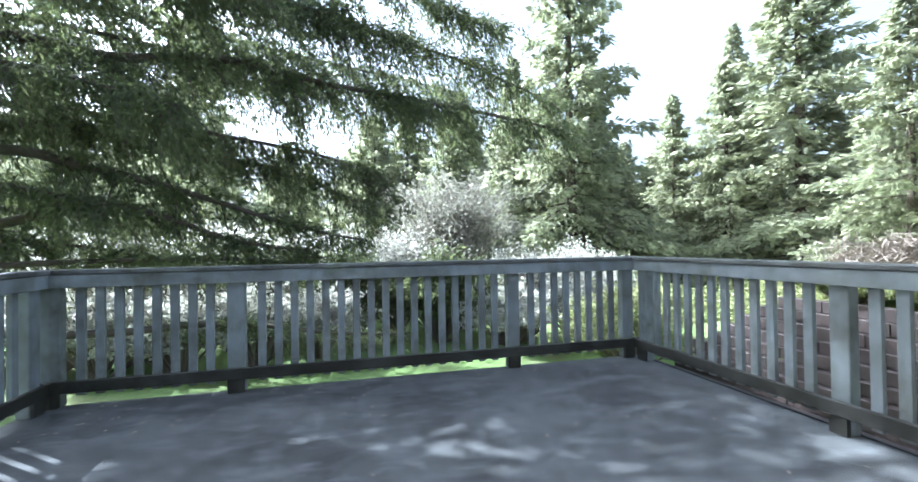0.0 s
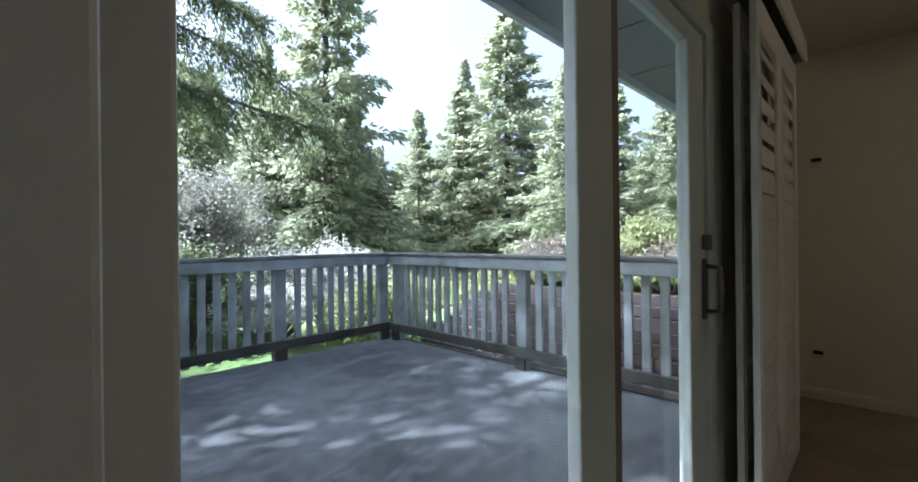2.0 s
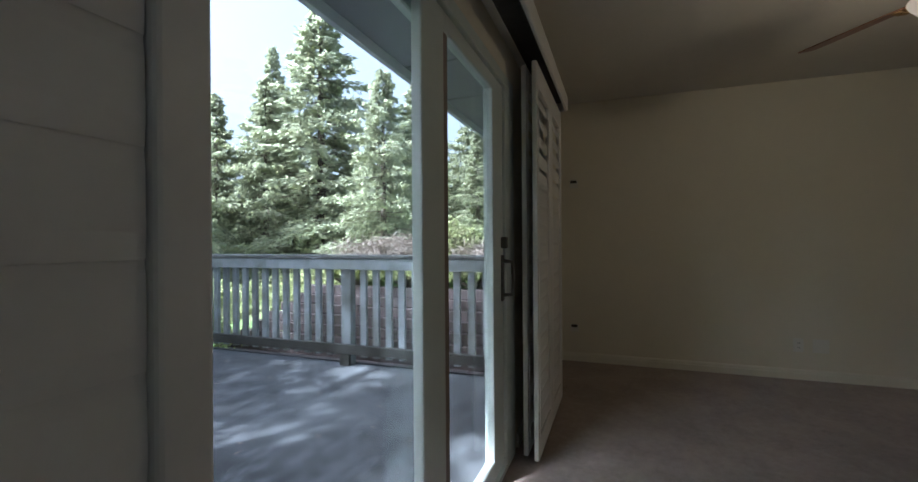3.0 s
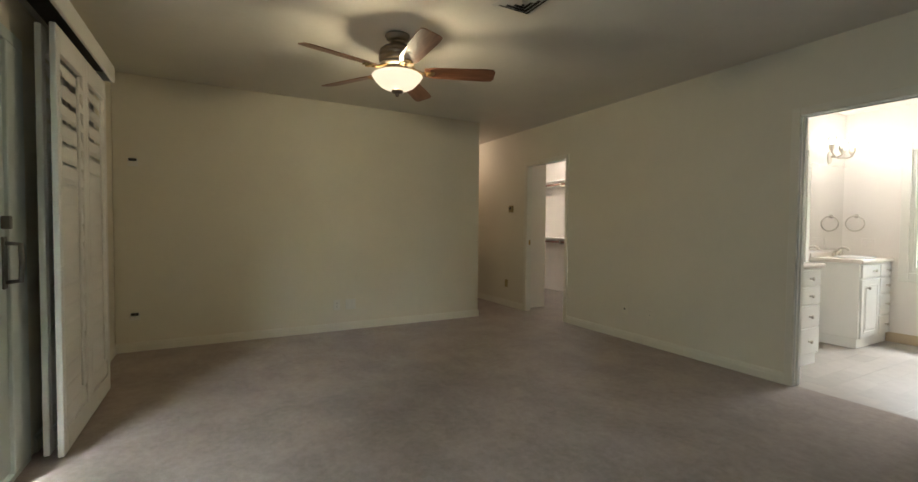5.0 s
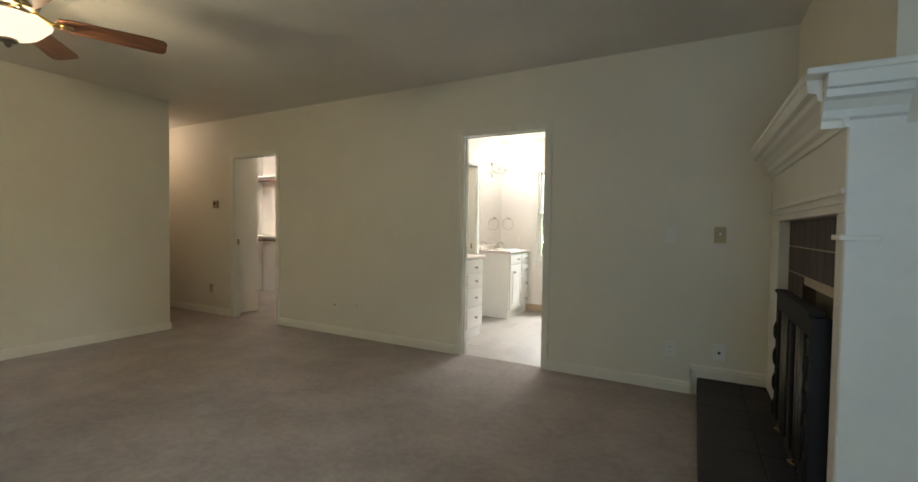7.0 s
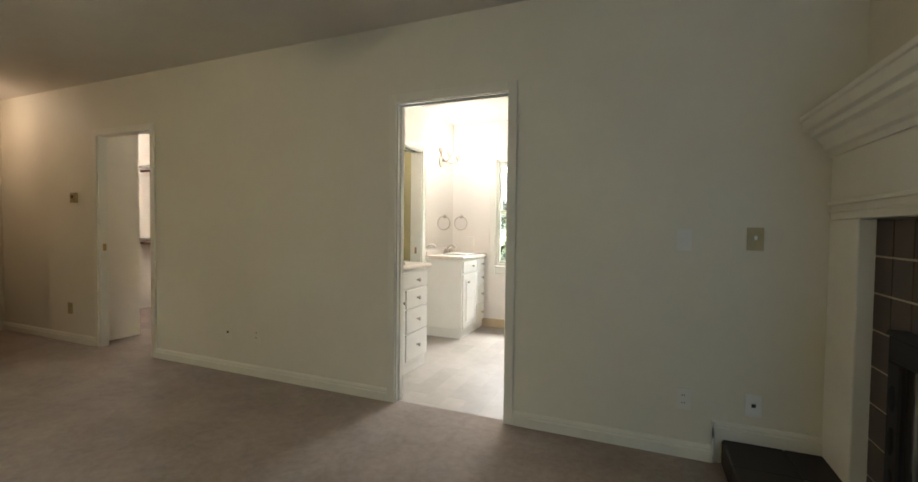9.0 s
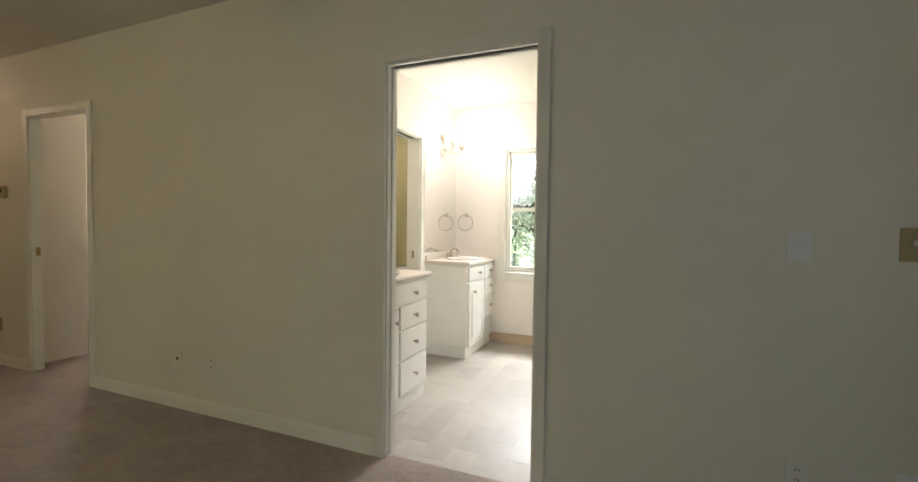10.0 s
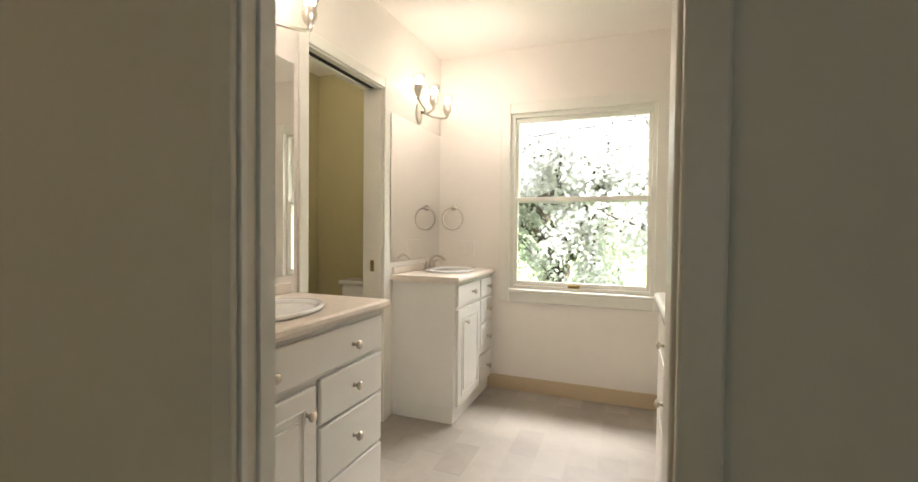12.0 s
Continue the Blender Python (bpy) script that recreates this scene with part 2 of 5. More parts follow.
NICKEL = plain("brushed_nickel", (0.62, 0.57, 0.49), 0.3, 1.0, 0.05, 20)
PEWTER = plain("antique_pewter", (0.30, 0.25, 0.19), 0.35, 1.0, 0.1, 15)
BRASS = plain("aged_brass", (0.45, 0.32, 0.13), 0.35, 1.0, 0.1, 20)
BLACKIRON = plain("black_iron", (0.010, 0.009, 0.009), 0.8, 0.0, 0.1, 20, 0.3, 120)
DARKMETAL = plain("dark_metal", (0.06, 0.06, 0.06), 0.4, 0.7, 0.1, 20)
PULLGREY = plain("worn_grey_metal", (0.20, 0.19, 0.17), 0.45, 0.8, 0.1, 20)
SHADEBROWN = plain("shaded_stile_brown", (0.26, 0.20, 0.16), 0.6, 0, 0.08, 10)
BLADE = wood("cherry_fan_blade", (0.16, 0.065, 0.034), (0.34, 0.16, 0.085), 0.35, 0)
ROD = wood("closet_rod_wood", (0.20, 0.07, 0.04), (0.34, 0.14, 0.08), 0.4, 0)
BOWL = glowing("lit_alabaster_bowl", (1.0, 0.76, 0.46), 0.10)
BULB = glowing("lit_bulb", (1.0, 0.84, 0.64), 2.2)
FROST = glowing("lit_frosted_shade", (1.0, 0.86, 0.70), 0.8)
COUNTER = plain("beige_laminate", (0.75, 0.67, 0.58), 0.35, 0, 0.05, 30, 0.05, 200)
PORCELAIN = plain("white_porcelain", (0.86, 0.85, 0.82), 0.12, 0, 0.01, 3)
PLATE = plain("white_plate_plastic", (0.78, 0.77, 0.72), 0.4, 0, 0.02, 10)
PLATEWALL = plain("cream_plate_plastic", (0.75, 0.725, 0.64), 0.4, 0, 0.02, 10)
PLATEGOLD = plain("tan_plate", (0.40, 0.31, 0.13), 0.4, 0.1, 0.05, 20)
HOLE = plain("dark_slot", (0.03, 0.03, 0.03), 0.8, 0, 0.0)
VINYLTILE = varied("vinyl_block", [(0.0, (0.325, 0.29, 0.248)), (0.5, (0.37, 0.335, 0.287)), (1.0, (0.415, 0.378, 0.325))], 0.4, 40)
VINYLBASE = plain("vinyl_ground", (0.43, 0.39, 0.33), 0.5, 0, 0.06, 6)
COVEBASE = plain("tan_cove_base", (0.55, 0.43, 0.28), 0.5, 0, 0.03, 5)
FIRETILE = varied("dark_fire_tile", [(0.0, (0.055, 0.042, 0.033)), (0.5, (0.07, 0.052, 0.04)), (1.0, (0.09, 0.068, 0.053))], 0.65, 30)
GROUT = plain("tan_grout", (0.46, 0.38, 0.28), 0.9, 0, 0.08, 20)
HEARTHTILE = varied("black_hearth_tile", [(0.0, (0.018, 0.016, 0.015)), (1.0, (0.032, 0.026, 0.022))], 0.65, 25)
SOOT = plain("sooty_firebrick", (0.03, 0.027, 0.025), 0.9, 0, 0.2, 8, 0.5, 40)
DARKGLASS = plain("smoked_glass", (0.05, 0.05, 0.05), 0.08, 0, 0.05, 4)
WIRE = plain("fence_wire", (0.25, 0.25, 0.25), 0.5, 0.8)


# ---- mesh helpers ----
def box(bm, lo, hi, bevel=0.0, segments=1):
    r = bmesh.ops.create_cube(bm, size=1)
    vs = r["verts"]
    for v in vs:
        v.co = Vector([(lo[i] + hi[i]) / 2 + v.co[i] * (hi[i] - lo[i]) for i in range(3)])
    if bevel:
        es = list({e for v in vs for e in v.link_edges})
        bmesh.ops.bevel(bm, geom=es, offset=bevel, segments=segments, profile=0.5, affect="EDGES", clamp_overlap=True)
    return bm


def B(lo, hi, bevel=0.0, segments=1):
    return box(bmesh.new(), lo, hi, bevel, segments)


def tube(bm, pts, radii, sides=8, cap=True):
    """A tube through points, of a radius at each."""
    pts = [Vector(p) for p in pts]
    if not isinstance(radii, (list, tuple)):
        radii = [radii] * len(pts)
    rings, ref = [], None
    for i, p in enumerate(pts):
        d = (pts[min(i + 1, len(pts) - 1)] - pts[max(i - 1, 0)]).normalized()
        if ref is None:
            ref = d.orthogonal().normalized()
        ref = (ref - d * ref.dot(d)).normalized()
        side = d.cross(ref)
        rings.append([bm.verts.new(p + (ref * math.cos(a) + side * math.sin(a)) * radii[i]) for a in [2 * math.pi * k / sides for k in range(sides)]])
    for a, b in zip(rings, rings[1:]):
        for k in range(sides):
            f = bm.faces.new((a[k], a[(k + 1) % sides], b[(k + 1) % sides], b[k]))
            f.smooth = True
    if cap:
        bm.faces.new(rings[0][::-1])
        bm.faces.new(rings[-1])
    return bm


def lathe(bm, profile, at=(0, 0, 0), axis="Z", sides=24):
    """A turned shape: (radius, height) pairs about an axis."""
    at = Vector(at)
    rings = []
    for r, h in profile:
        ring = []
        for k in range(sides):
            a = 2 * math.pi * k / sides
            c, s_ = r * math.cos(a), r * math.sin(a)
            v = {"Z": (c, s_, h), "X": (h, c, s_), "Y": (s_, h, c)}[axis]
            ring.append(bm.verts.new(at + Vector(v)))
        rings.append(ring)
    for a, b in zip(rings, rings[1:]):
        for k in range(sides):
            f = bm.faces.new((a[k], a[(k + 1) % sides], b[(k + 1) % sides], b[k]))
            f.smooth = True
    for ring, flip in ((rings[0], True), (rings[-1], False)):
        if profile[0 if flip else -1][0] > 1e-5:
            bm.faces.new(ring[::-1] if flip else ring)
    bmesh.ops.remove_doubles(bm, verts=[v for ring in rings for v in ring], dist=1e-6)
    return bm


def prism(bm, outline, lo, hi, axis):
    """An outline in the plane across an axis, drawn out along it."""
    def put(u, v, w):
        return {"X": (w, u, v), "Y": (u, w, v), "Z": (u, v, w)}[axis]
    a = [bm.verts.new(put(u, v, lo)) for u, v in outline]
    b = [bm.verts.new(put(u, v, hi)) for u, v in outline]
    n = len(outline)
    for k in range(n):
        bm.faces.new((a[k], a[(k + 1) % n], b[(k + 1) % n], b[k]))
    bm.faces.new(a[::-1])
    bm.faces.new(b)
    bmesh.ops.recalc_face_normals(bm, faces=bm.faces)
    return bm


def mesh_of(name, bm, material):
    me = bpy.data.meshes.new(name)
    bmesh.ops.recalc_face_normals(bm, faces=bm.faces[:])
    bm.to_mesh(me)
    bm.free()
    me.materials.append(material)
    return me


def part(name, bm, material, parent=None, label=""):
    me = bm if isinstance(bm, bpy.types.Mesh) else mesh_of(name, bm, material)
    o = new(name, me)
    o.parent = parent
    if label:
        tagged(o, label)
    return o


def thing(name, label, category, at=(0, 0, 0), group="", kind=""):
    o = new(name)
    o.location = at
    o.empty_display_size = 0.1
    return tagged(o, label, category, group, kind)


def setting(name, bm, material, label, category):
    o = part(name, bm, material)
    return tagged(o, label, category, "", "structure")


def wall_with_holes(axis, at, thick, a0, a1, z0, z1, holes):
    """A wall across an axis from at to at+thick, from a0 to a1, cut by holes (b0, b1, zlo, zhi)."""
    bm = bmesh.new()

    def blk(u0, u1, lo, hi):
        if u1 - u0 > 1e-4 and hi - lo > 1e-4:
            if axis == "Y":
                box(bm, (u0, at, lo), (u1, at + thick, hi))
            else:
                box(bm, (at, u0, lo), (at + thick, u1, hi))
    u = a0
    for b0, b1, lo, hi in sorted(holes):
        blk(u, b0, z0, z1)
        blk(b0, b1, z0, lo)
        blk(b0, b1, hi, z1)
        u = b1
    blk(u, a1, z0, z1)
    return bm


# ---- the house shell ----
CEILZ, YB, XE, XW = 2.59, -4.72, 3.85, -3.3
setting("floor", B((XW, YB - 0.033, -0.12), (5.75, 0.0, 0.0)), CARPET, "taupe cut-pile carpet with faint vacuum marks", "carpet")
setting("closet_floor", B((2.45, -6.6, -0.12), (5.75, YB - 0.033, 0.0)), CARPET, "taupe cut-pile carpet in the closet", "carpet")
setting("ceiling", B((XW - 0.1, YB - 0.06, CEILZ), (5.85, 0.2, CEILZ + 0.15)), CEIL, "flat ceiling with light texture", "ceiling")
setting("wall_north", wall_with_holes("Y", 0.0, 0.13, XW - 0.1, 3.97, -0.12, CEILZ, [(-2.65, -1.65, 0.60, 2.10), (-0.42, 1.76, -0.12, 2.10)]), WALL, "cream painted wall round the sliding door", "wall")
setting("wall_south", wall_with_holes("Y", YB - 0.065, 0.065, XW, 5.75, -0.0, CEILZ, [(-0.306, 0.500, 0.0, 2.07), (3.045, 3.855, 0.0, 2.08)]), WALL, "cream painted wall with two doorways", "wall")
setting("wall_east", B((XE, -3.917, 0), (XE + 0.12, -0.0, CEILZ), 0.006), WALL, "cream painted wall ending at the hall", "wall")
setting("wall_west", B((XW - 0.1, YB, 0), (XW, 0, CEILZ)), WALL, "cream painted wall", "wall")
setting("wall_hall_north", B((XE + 0.12, -3.80, 0), (5.75, -3.70, CEILZ)), WALL, "cream hall wall", "wall")
setting("wall_hall_end", wall_with_holes("X", 5.63, 0.12, YB, -3.80, 0, CEILZ, [(-4.62, -3.86, 0, 2.05)]), WALL, "cream wall at the end of the hall", "wall")
# bathroom, water closet, closet
YW, XM, BCZ = -7.27, 1.168, 2.53
setting("bath_floor", B((-1.05, YW - 0.12, -0.14), (2.45, YB - 0.034, -0.006)), VINYLBASE, "beige sheet vinyl", "floor")
setting("bath_ceiling", B((-1.05, YW - 0.12, BCZ), (2.45, YB - 0.075, BCZ + 0.15)), BATHWALL, "white bathroom ceiling", "ceiling")
setting("wall_bath_window", wall_with_holes("Y", YW - 0.14, 0.14, -1.05, 2.45, 0, BCZ, [(-0.41, 0.60, 0.755, 2.06)]), BATHWALL, "warm white bathroom wall round the window", "wall")
setting("wall_bath_mirror", wall_with_holes("X", XM, 0.13, YW, YB - 0.075, 0, BCZ, [(-6.412, -5.702, 0, 2.06)]), BATHWALL, "warm white bathroom wall with a pocket doorway", "wall")
setting("wall_bath_west", B((-1.05, YW, 0), (-0.95, YB - 0.075, BCZ)), BATHWALL, "warm white bathroom wall", "wall")
setting("wall_bath_entry", wall_with_holes("Y", YB - 0.090, 0.024, -0.95, XM, 0, BCZ, [(-0.306, 0.500, 0.0, 2.07)]), BATHWALL, "warm white bathroom side of the entry wall", "wall")
setting("wall_closet_toilet", B((2.33, YW, 0), (2.45, YB - 0.075, BCZ)), OLIVE, "olive painted wall", "wall")
setting("wall_toilet_south", B((XM + 0.13, YW, 0), (2.33, YW + 0.02, BCZ)), OLIVE, "olive painted wall", "wall")
setting("wall_toilet_north", B((XM + 0.13, -5.45, 0), (2.33, -5.35, BCZ)), OLIVE, "olive painted wall", "wall")
setting("wall_closet_east", B((4.02, -5.20, 0), (5.6, YB - 0.075, BCZ)), BATHWALL, "white closet partition", "wall")
setting("wall_closet_back", B((2.45, -6.62, 0), (5.75, -6.50, BCZ)), BATHWALL, "white closet wall", "wall")
setting("wall_closet_end", B((5.6, -6.5, 0), (5.75, YB - 0.075, BCZ)), BATHWALL, "white closet wall", "wall")
setting("closet_ceiling", B((2.45, -6.62, BCZ), (5.75, YB - 0.075, BCZ + 0.15)), BATHWALL, "white closet ceiling", "ceiling")


def base_profile(depth=0.016, h=0.088):
    return [(0, 0), (depth, 0), (depth, h * 0.62), (depth * 0.7, h * 0.70), (depth * 0.75, h * 0.8), (depth * 0.35, h * 0.95), (0, h)]


def baseboard(axis, at, face, lo, hi, z=0.0, mat=None):
    """A moulded skirting on a wall face; face is the side that it stands out to."""
    out = [(at + face * u, z + v) for u, v in base_profile()]
    bm = prism(bmesh.new(), out, lo, hi, "X" if axis == "Y" else "Y")
    return setting("baseboard", bm, mat or ROOMTRIM, "cream moulded wooden baseboard", "baseboard")


baseboard("Y", YB, 1, 0.549, 2.995)
baseboard("Y", YB, 1, -1.43, -0.355)
baseboard("Y", YB, 1, -1.905, -1.43, 0.135)
baseboard("Y", YB, 1, 3.905, 5.63)
baseboard("X", XE, -1, -3.917, 0.0)
baseboard("Y", -3.917, -1, XE, XE + 0.12)
baseboard("Y", 0.0, -1, 1.83, XE)
baseboard("Y", 0.0, -1, XW, -0.5)
setting("baseboard_riser", B((-1.447, YB, 0.0), (-1.43, YB + 0.016, 0.223), 0.003), ROOMTRIM, "white upright trim where the baseboard steps over the hearth", "trim")
setting("cove_base", B((-0.95, YW, -0.006), (0.77, YW + 0.012, 0.10), 0.004), COVEBASE, "tan vinyl cove base along the bathroom wall", "baseboard")


def casing(axis, at, face, lo, hi, top, width=0.058, depth=0.017, name="door_casing", mat=None):
    """Trim round a doorway on one face of a wall: two legs and a head."""
    t = thing(name, "white painted door casing", "door casing", kind="structure")
    for nm, a, b, z0, z1 in (("casing_leg", lo - width, lo, 0, top + width), ("casing_leg", hi, hi + width, 0, top + width), ("casing_head", lo, hi, top, top + width)):
        bm = bmesh.new()
        f0, f1 = sorted((at, at + face * depth))
        if axis == "Y":
            box(bm, (a, f0, z0), (b, f1, z1), 0.005, 2)
        else:
            box(bm, (f0, a, z0), (f1, b, z1), 0.005, 2)
        part(nm, bm, mat or TRIM, t)
    return t


def jamb(axis, lo, hi, d0, d1, top, name="door_jamb", split=0.0, pocket=None):
    """Lining boards inside a doorway, with a slot in the head for a pocket door where split is given."""
    t = thing(name, "white painted door jamb lining", "door jamb", kind="structure")
    def b(u0, u1, e0, e1, z0, z1):
        return B((u0, e0, z0), (u1, e1, z1), 0.002) if axis == "Y" else B((e0, u0, z0), (e1, u1, z1), 0.002)
    part("jamb_side", b(lo - 0.015, lo, d0, d1, 0, top), TRIM, t)
    if pocket:
        part("jamb_side", b(hi, hi + 0.015, d0, pocket[0], 0, top), TRIM, t)
        part("jamb_side", b(hi, hi + 0.015, pocket[1], d1, 0, top), TRIM, t)
        part("pocket_door_edge", b(hi + 0.008, hi + 0.014, pocket[0], pocket[1], 0, top), ROOMTRIM, t, "edge of the sliding door inside its pocket")
    else:
        part("jamb_side", b(hi, hi + 0.015, d0, d1, 0, top), TRIM, t)
    if split:
        m = (d0 + d1) / 2
        part("jamb_head", b(lo - 0.015, hi + 0.015, d0, m - split, top, top + 0.012), TRIM, t)
        part("jamb_head", b(lo - 0.015, hi + 0.015, m + split, d1, top, top + 0.012), TRIM, t)
        part("door_track", b(lo, hi, m - split, m + split, top + 0.009, top + 0.013), HOLE, t, "dark pocket door track slot")
    else:
        part("jamb_head", b(lo - 0.015, hi + 0.015, d0, d1, top, top + 0.012), TRIM, t)
    return t


casing("Y", YB, 1, -0.298, 0.492, 2.062, 0.057, mat=ROOMTRIM)
jamb("Y", -0.291, 0.484, YB - 0.093, YB, 2.055, split=0.02, pocket=(YB - 0.048, YB - 0.016))
casing("Y", YB, 1, 3.052, 3.848, 2.068, mat=ROOMTRIM)
cj = jamb("Y", 3.06, 3.84, YB - 0.078, YB, 2.066)
part("strike_plate", B((3.836, YB - 0.06, 0.95), (3.842, YB - 0.03, 1.02), 0.002), BRASS, cj, "small brass strike plate")
for z in (0.25, 1.05, 1.82):
    part("hinge", B((3.058, YB - 0.074, z), (3.066, YB - 0.044, z + 0.09), 0.002), BRASS, cj, "brass door hinge")
casing("X", XM, -1, -6.397, -5.717, 2.047, 0.06)
pj = jamb("X", -6.387, -5.727, XM, XM + 0.13, 2.04, split=0.024)
part("pocket_latch", B((XM + 0.05, -6.389, 0.93), (XM + 0.075, -6.383, 1.0), 0.002), BRASS, pj, "brass pocket door latch plate")
casing("X", 5.63, -1, -4.62, -3.86, 2.05)

# hall door
hd = tagged(thing("hall_door", "white flush hall door with a dark lever", "door"), kind="structure")
part("slab", B((5.66, -4.615, 0.01), (5.70, -3.865, 2.045), 0.003), TRIM, hd)
lev = bmesh.new()
lathe(lev, [(0.028, 0.0), (0.028, -0.012), (0.01, -0.02), (0.01, -0.05)], (5.66, -4.54, 0.97), "X", 14)
tube(lev, [(5.615, -4.54, 0.97), (5.615, -4.48, 0.972), (5.617, -4.43, 0.968)], 0.009, 8)
part("lever", lev, DARKMETAL, hd, "dark bronze lever handle")

# ---- sliding glass door ----
sd = tagged(thing("sliding_door", "ivory vinyl sliding glass patio door, closed", "sliding door"), kind="structure")
F0, F1 = -0.012, 0.11
part("frame_head", B((-0.40, F0, 2.04), (1.755, F1, 2.10), 0.004), VINYL, sd)
part("frame_sill", B((-0.40, F0, -0.06), (1.755, F1, 0.022), 0.004), VINYL, sd)
part("frame_side", B((-0.40, F0, 0.022), (-0.34, F1, 2.04), 0.004), VINYL, sd)
part("frame_side", B((1.56, F0, 0.022), (1.755, F1, 2.04), 0.004), VINYL, sd)
# Brown here paints the shade on the stile's side.
part("meeting_strip", B((0.73, 0.012, 0.036), (0.785, 0.042, 2.035), 0.003), SHADEBROWN, sd, "interlock strip coloured brown for the stile's shaded side")
part("sill_track", B((-0.34, 0.045, 0.022), (1.56, 0.053, 0.034)), NICKEL, sd, "metal door track")


def sash(name, x0, x1, y0, y1, left, right, label):
    s_ = part(name, B((x0, y0, 0.036), (x0 + left, y1, 2.035), 0.006, 2), VINYL, sd, label)
    part("sash_stile", B((x1 - right, y0, 0.036), (x1, y1, 2.035), 0.006, 2), VINYL, s_)
    part("sash_rail", B((x0 + left, y0, 0.036), (x1 - right, y1, 0.13), 0.005), VINYL, s_)
    part("sash_rail", B((x0 + left, y0, 1.965), (x1 - right, y1, 2.035), 0.005), VINYL, s_)
    ym = (y0 + y1) / 2
    g = part("glass", B((x0 + left - 0.01, ym - 0.004, 0.12), (x1 - right + 0.01, ym + 0.004, 1.975)), GLASS, s_, "clear glass pane")
    g.visible_shadow = False
    return s_


sash("fixed_sash", -0.34, 0.77, 0.058, 0.095, 0.04, 0.12, "fixed glazed sash")
slide = sash("sliding_sash", 0.54, 1.56, 0.004, 0.042, 0.19, 0.19, "sliding glazed sash")
hb = bmesh.new()
tube(hb, [(1.53, 0.0, 0.93), (1.53, -0.055, 0.935), (1.53, -0.06, 1.02), (1.53, -0.055, 1.105), (1.53, 0.0, 1.11)], 0.011, 8)
part("door_pull", hb, PULLGREY, slide, "dark metal pull handle")
part("pull_plate", B((1.51, -0.006, 0.90), (1.55, 0.004, 1.14), 0.003), PULLGREY, slide)
part("latch_lever", B((1.51, -0.03, 1.175), (1.535, 0.004, 1.235), 0.004), PULLGREY, slide, "dark latch lever")

# Assumed window out of view, made for the added area lamp.
w2 = tagged(thing("window_2", "assumed white framed window beside the shutters, out of view", "window"), kind="structure")
for a, b_ in (((-2.65, 0.03, 0.60), (-2.60, 0.11, 2.10)), ((-1.70, 0.03, 0.60), (-1.65, 0.11, 2.10)), ((-2.60, 0.03, 0.60), (-1.70, 0.11, 0.65)), ((-2.60, 0.03, 2.05), (-1.70, 0.11, 2.10)), ((-2.60, 0.04, 1.33), (-1.70, 0.09, 1.37))):
    part("window_frame", B(a, b_, 0.004), VINYL, w2)
part("pane", B((-2.60, 0.055, 0.65), (-1.70, 0.06, 2.05)), GLASS, w2).visible_shadow = False

# ---- louvred shutters and their track ----
def louvre_panel(parent, x0, x1, y):
    """One framed shutter panel with louvres and a tilt rod."""
    st, t = 0.062, 0.028
    p = part("shutter_panel", B((x0, y, 0.02), (x0 + st, y + t, 2.19), 0.006, 2), SHUTTER, parent)
    part("stile", B((x1 - st, y, 0.02), (x1, y + t, 2.19), 0.006, 2), SHUTTER, p)
    part("stile_bead", B((x0 + 0.034, y - 0.002, 0.14), (x0 + 0.04, y + 0.004, 2.06)), SHUTTER, p)
    for z0, z1 in ((0.02, 0.14), (2.06, 2.19)):
        part("rail", B((x0 + st, y, z0), (x1 - st, y + t, z1), 0.004), SHUTTER, p)
    prof = [(-0.056, 0), (-0.03, 0.006), (0.03, 0.006), (0.056, 0), (0.03, -0.006), (-0.03, -0.006)]
    bm = bmesh.new()
    prism(bm, prof, -(x1 - x0) / 2 + st + 0.002, (x1 - x0) / 2 - st - 0.002, "X")
    me = mesh_of("louvre", bm, SHUTTER)
    for i in range(18):
        o = part("louvre", me, SHUTTER, p)
        tilt = 84 - max(0, i - 11) * 2.3 if x0 > 0 else 86
        o.matrix_local = pose((x0 + x1) / 2, y + t / 2, 0.20 + i * 0.1056, tilt, 0, 0)
        if x0 < 0:
            o.matrix_local = pose((x0 + x1) / 2, y + t / 2, 0.20 + i * 0.1056, 89, 0, 0) @ Matrix.Diagonal((1, 1, 0.35, 1))
    part("tilt_rod", B(((x0 + x1) / 2 - 0.007, y - 0.028, 0.3), ((x0 + x1) / 2 + 0.007, y - 0.014, 2.0), 0.004), SHUTTER, p)


for spots in (((1.655, 2.72, -0.165), (1.70, 2.765, -0.098)), ((-1.46, -0.362, -0.165), (-1.40, -0.302, -0.09))):
    for lo, hi, y in spots:
        st_ = thing("shutter_pair", "white louvred folding shutters slid aside by the door", "shutter", group="shutters at the patio door")
        mid = (lo + hi) / 2
        louvre_panel(st_, lo, mid - 0.002, y)
        louvre_panel(st_, mid + 0.002, hi, y)
val = thing("shutter_valance", "white wooden valance over the shutter track", "valance", kind="structure")
part("fascia_board", B((-1.46, -0.215, 2.205), (2.74, -0.195, 2.315), 0.004), TRIM, val)
part("top_board", B((-1.46, -0.195, 2.295), (2.74, 0.0, 2.315), 0.002), TRIM, val)
part("end_board", B((2.72, -0.195, 2.205), (2.74, 0.0, 2.295), 0.002), TRIM, val)
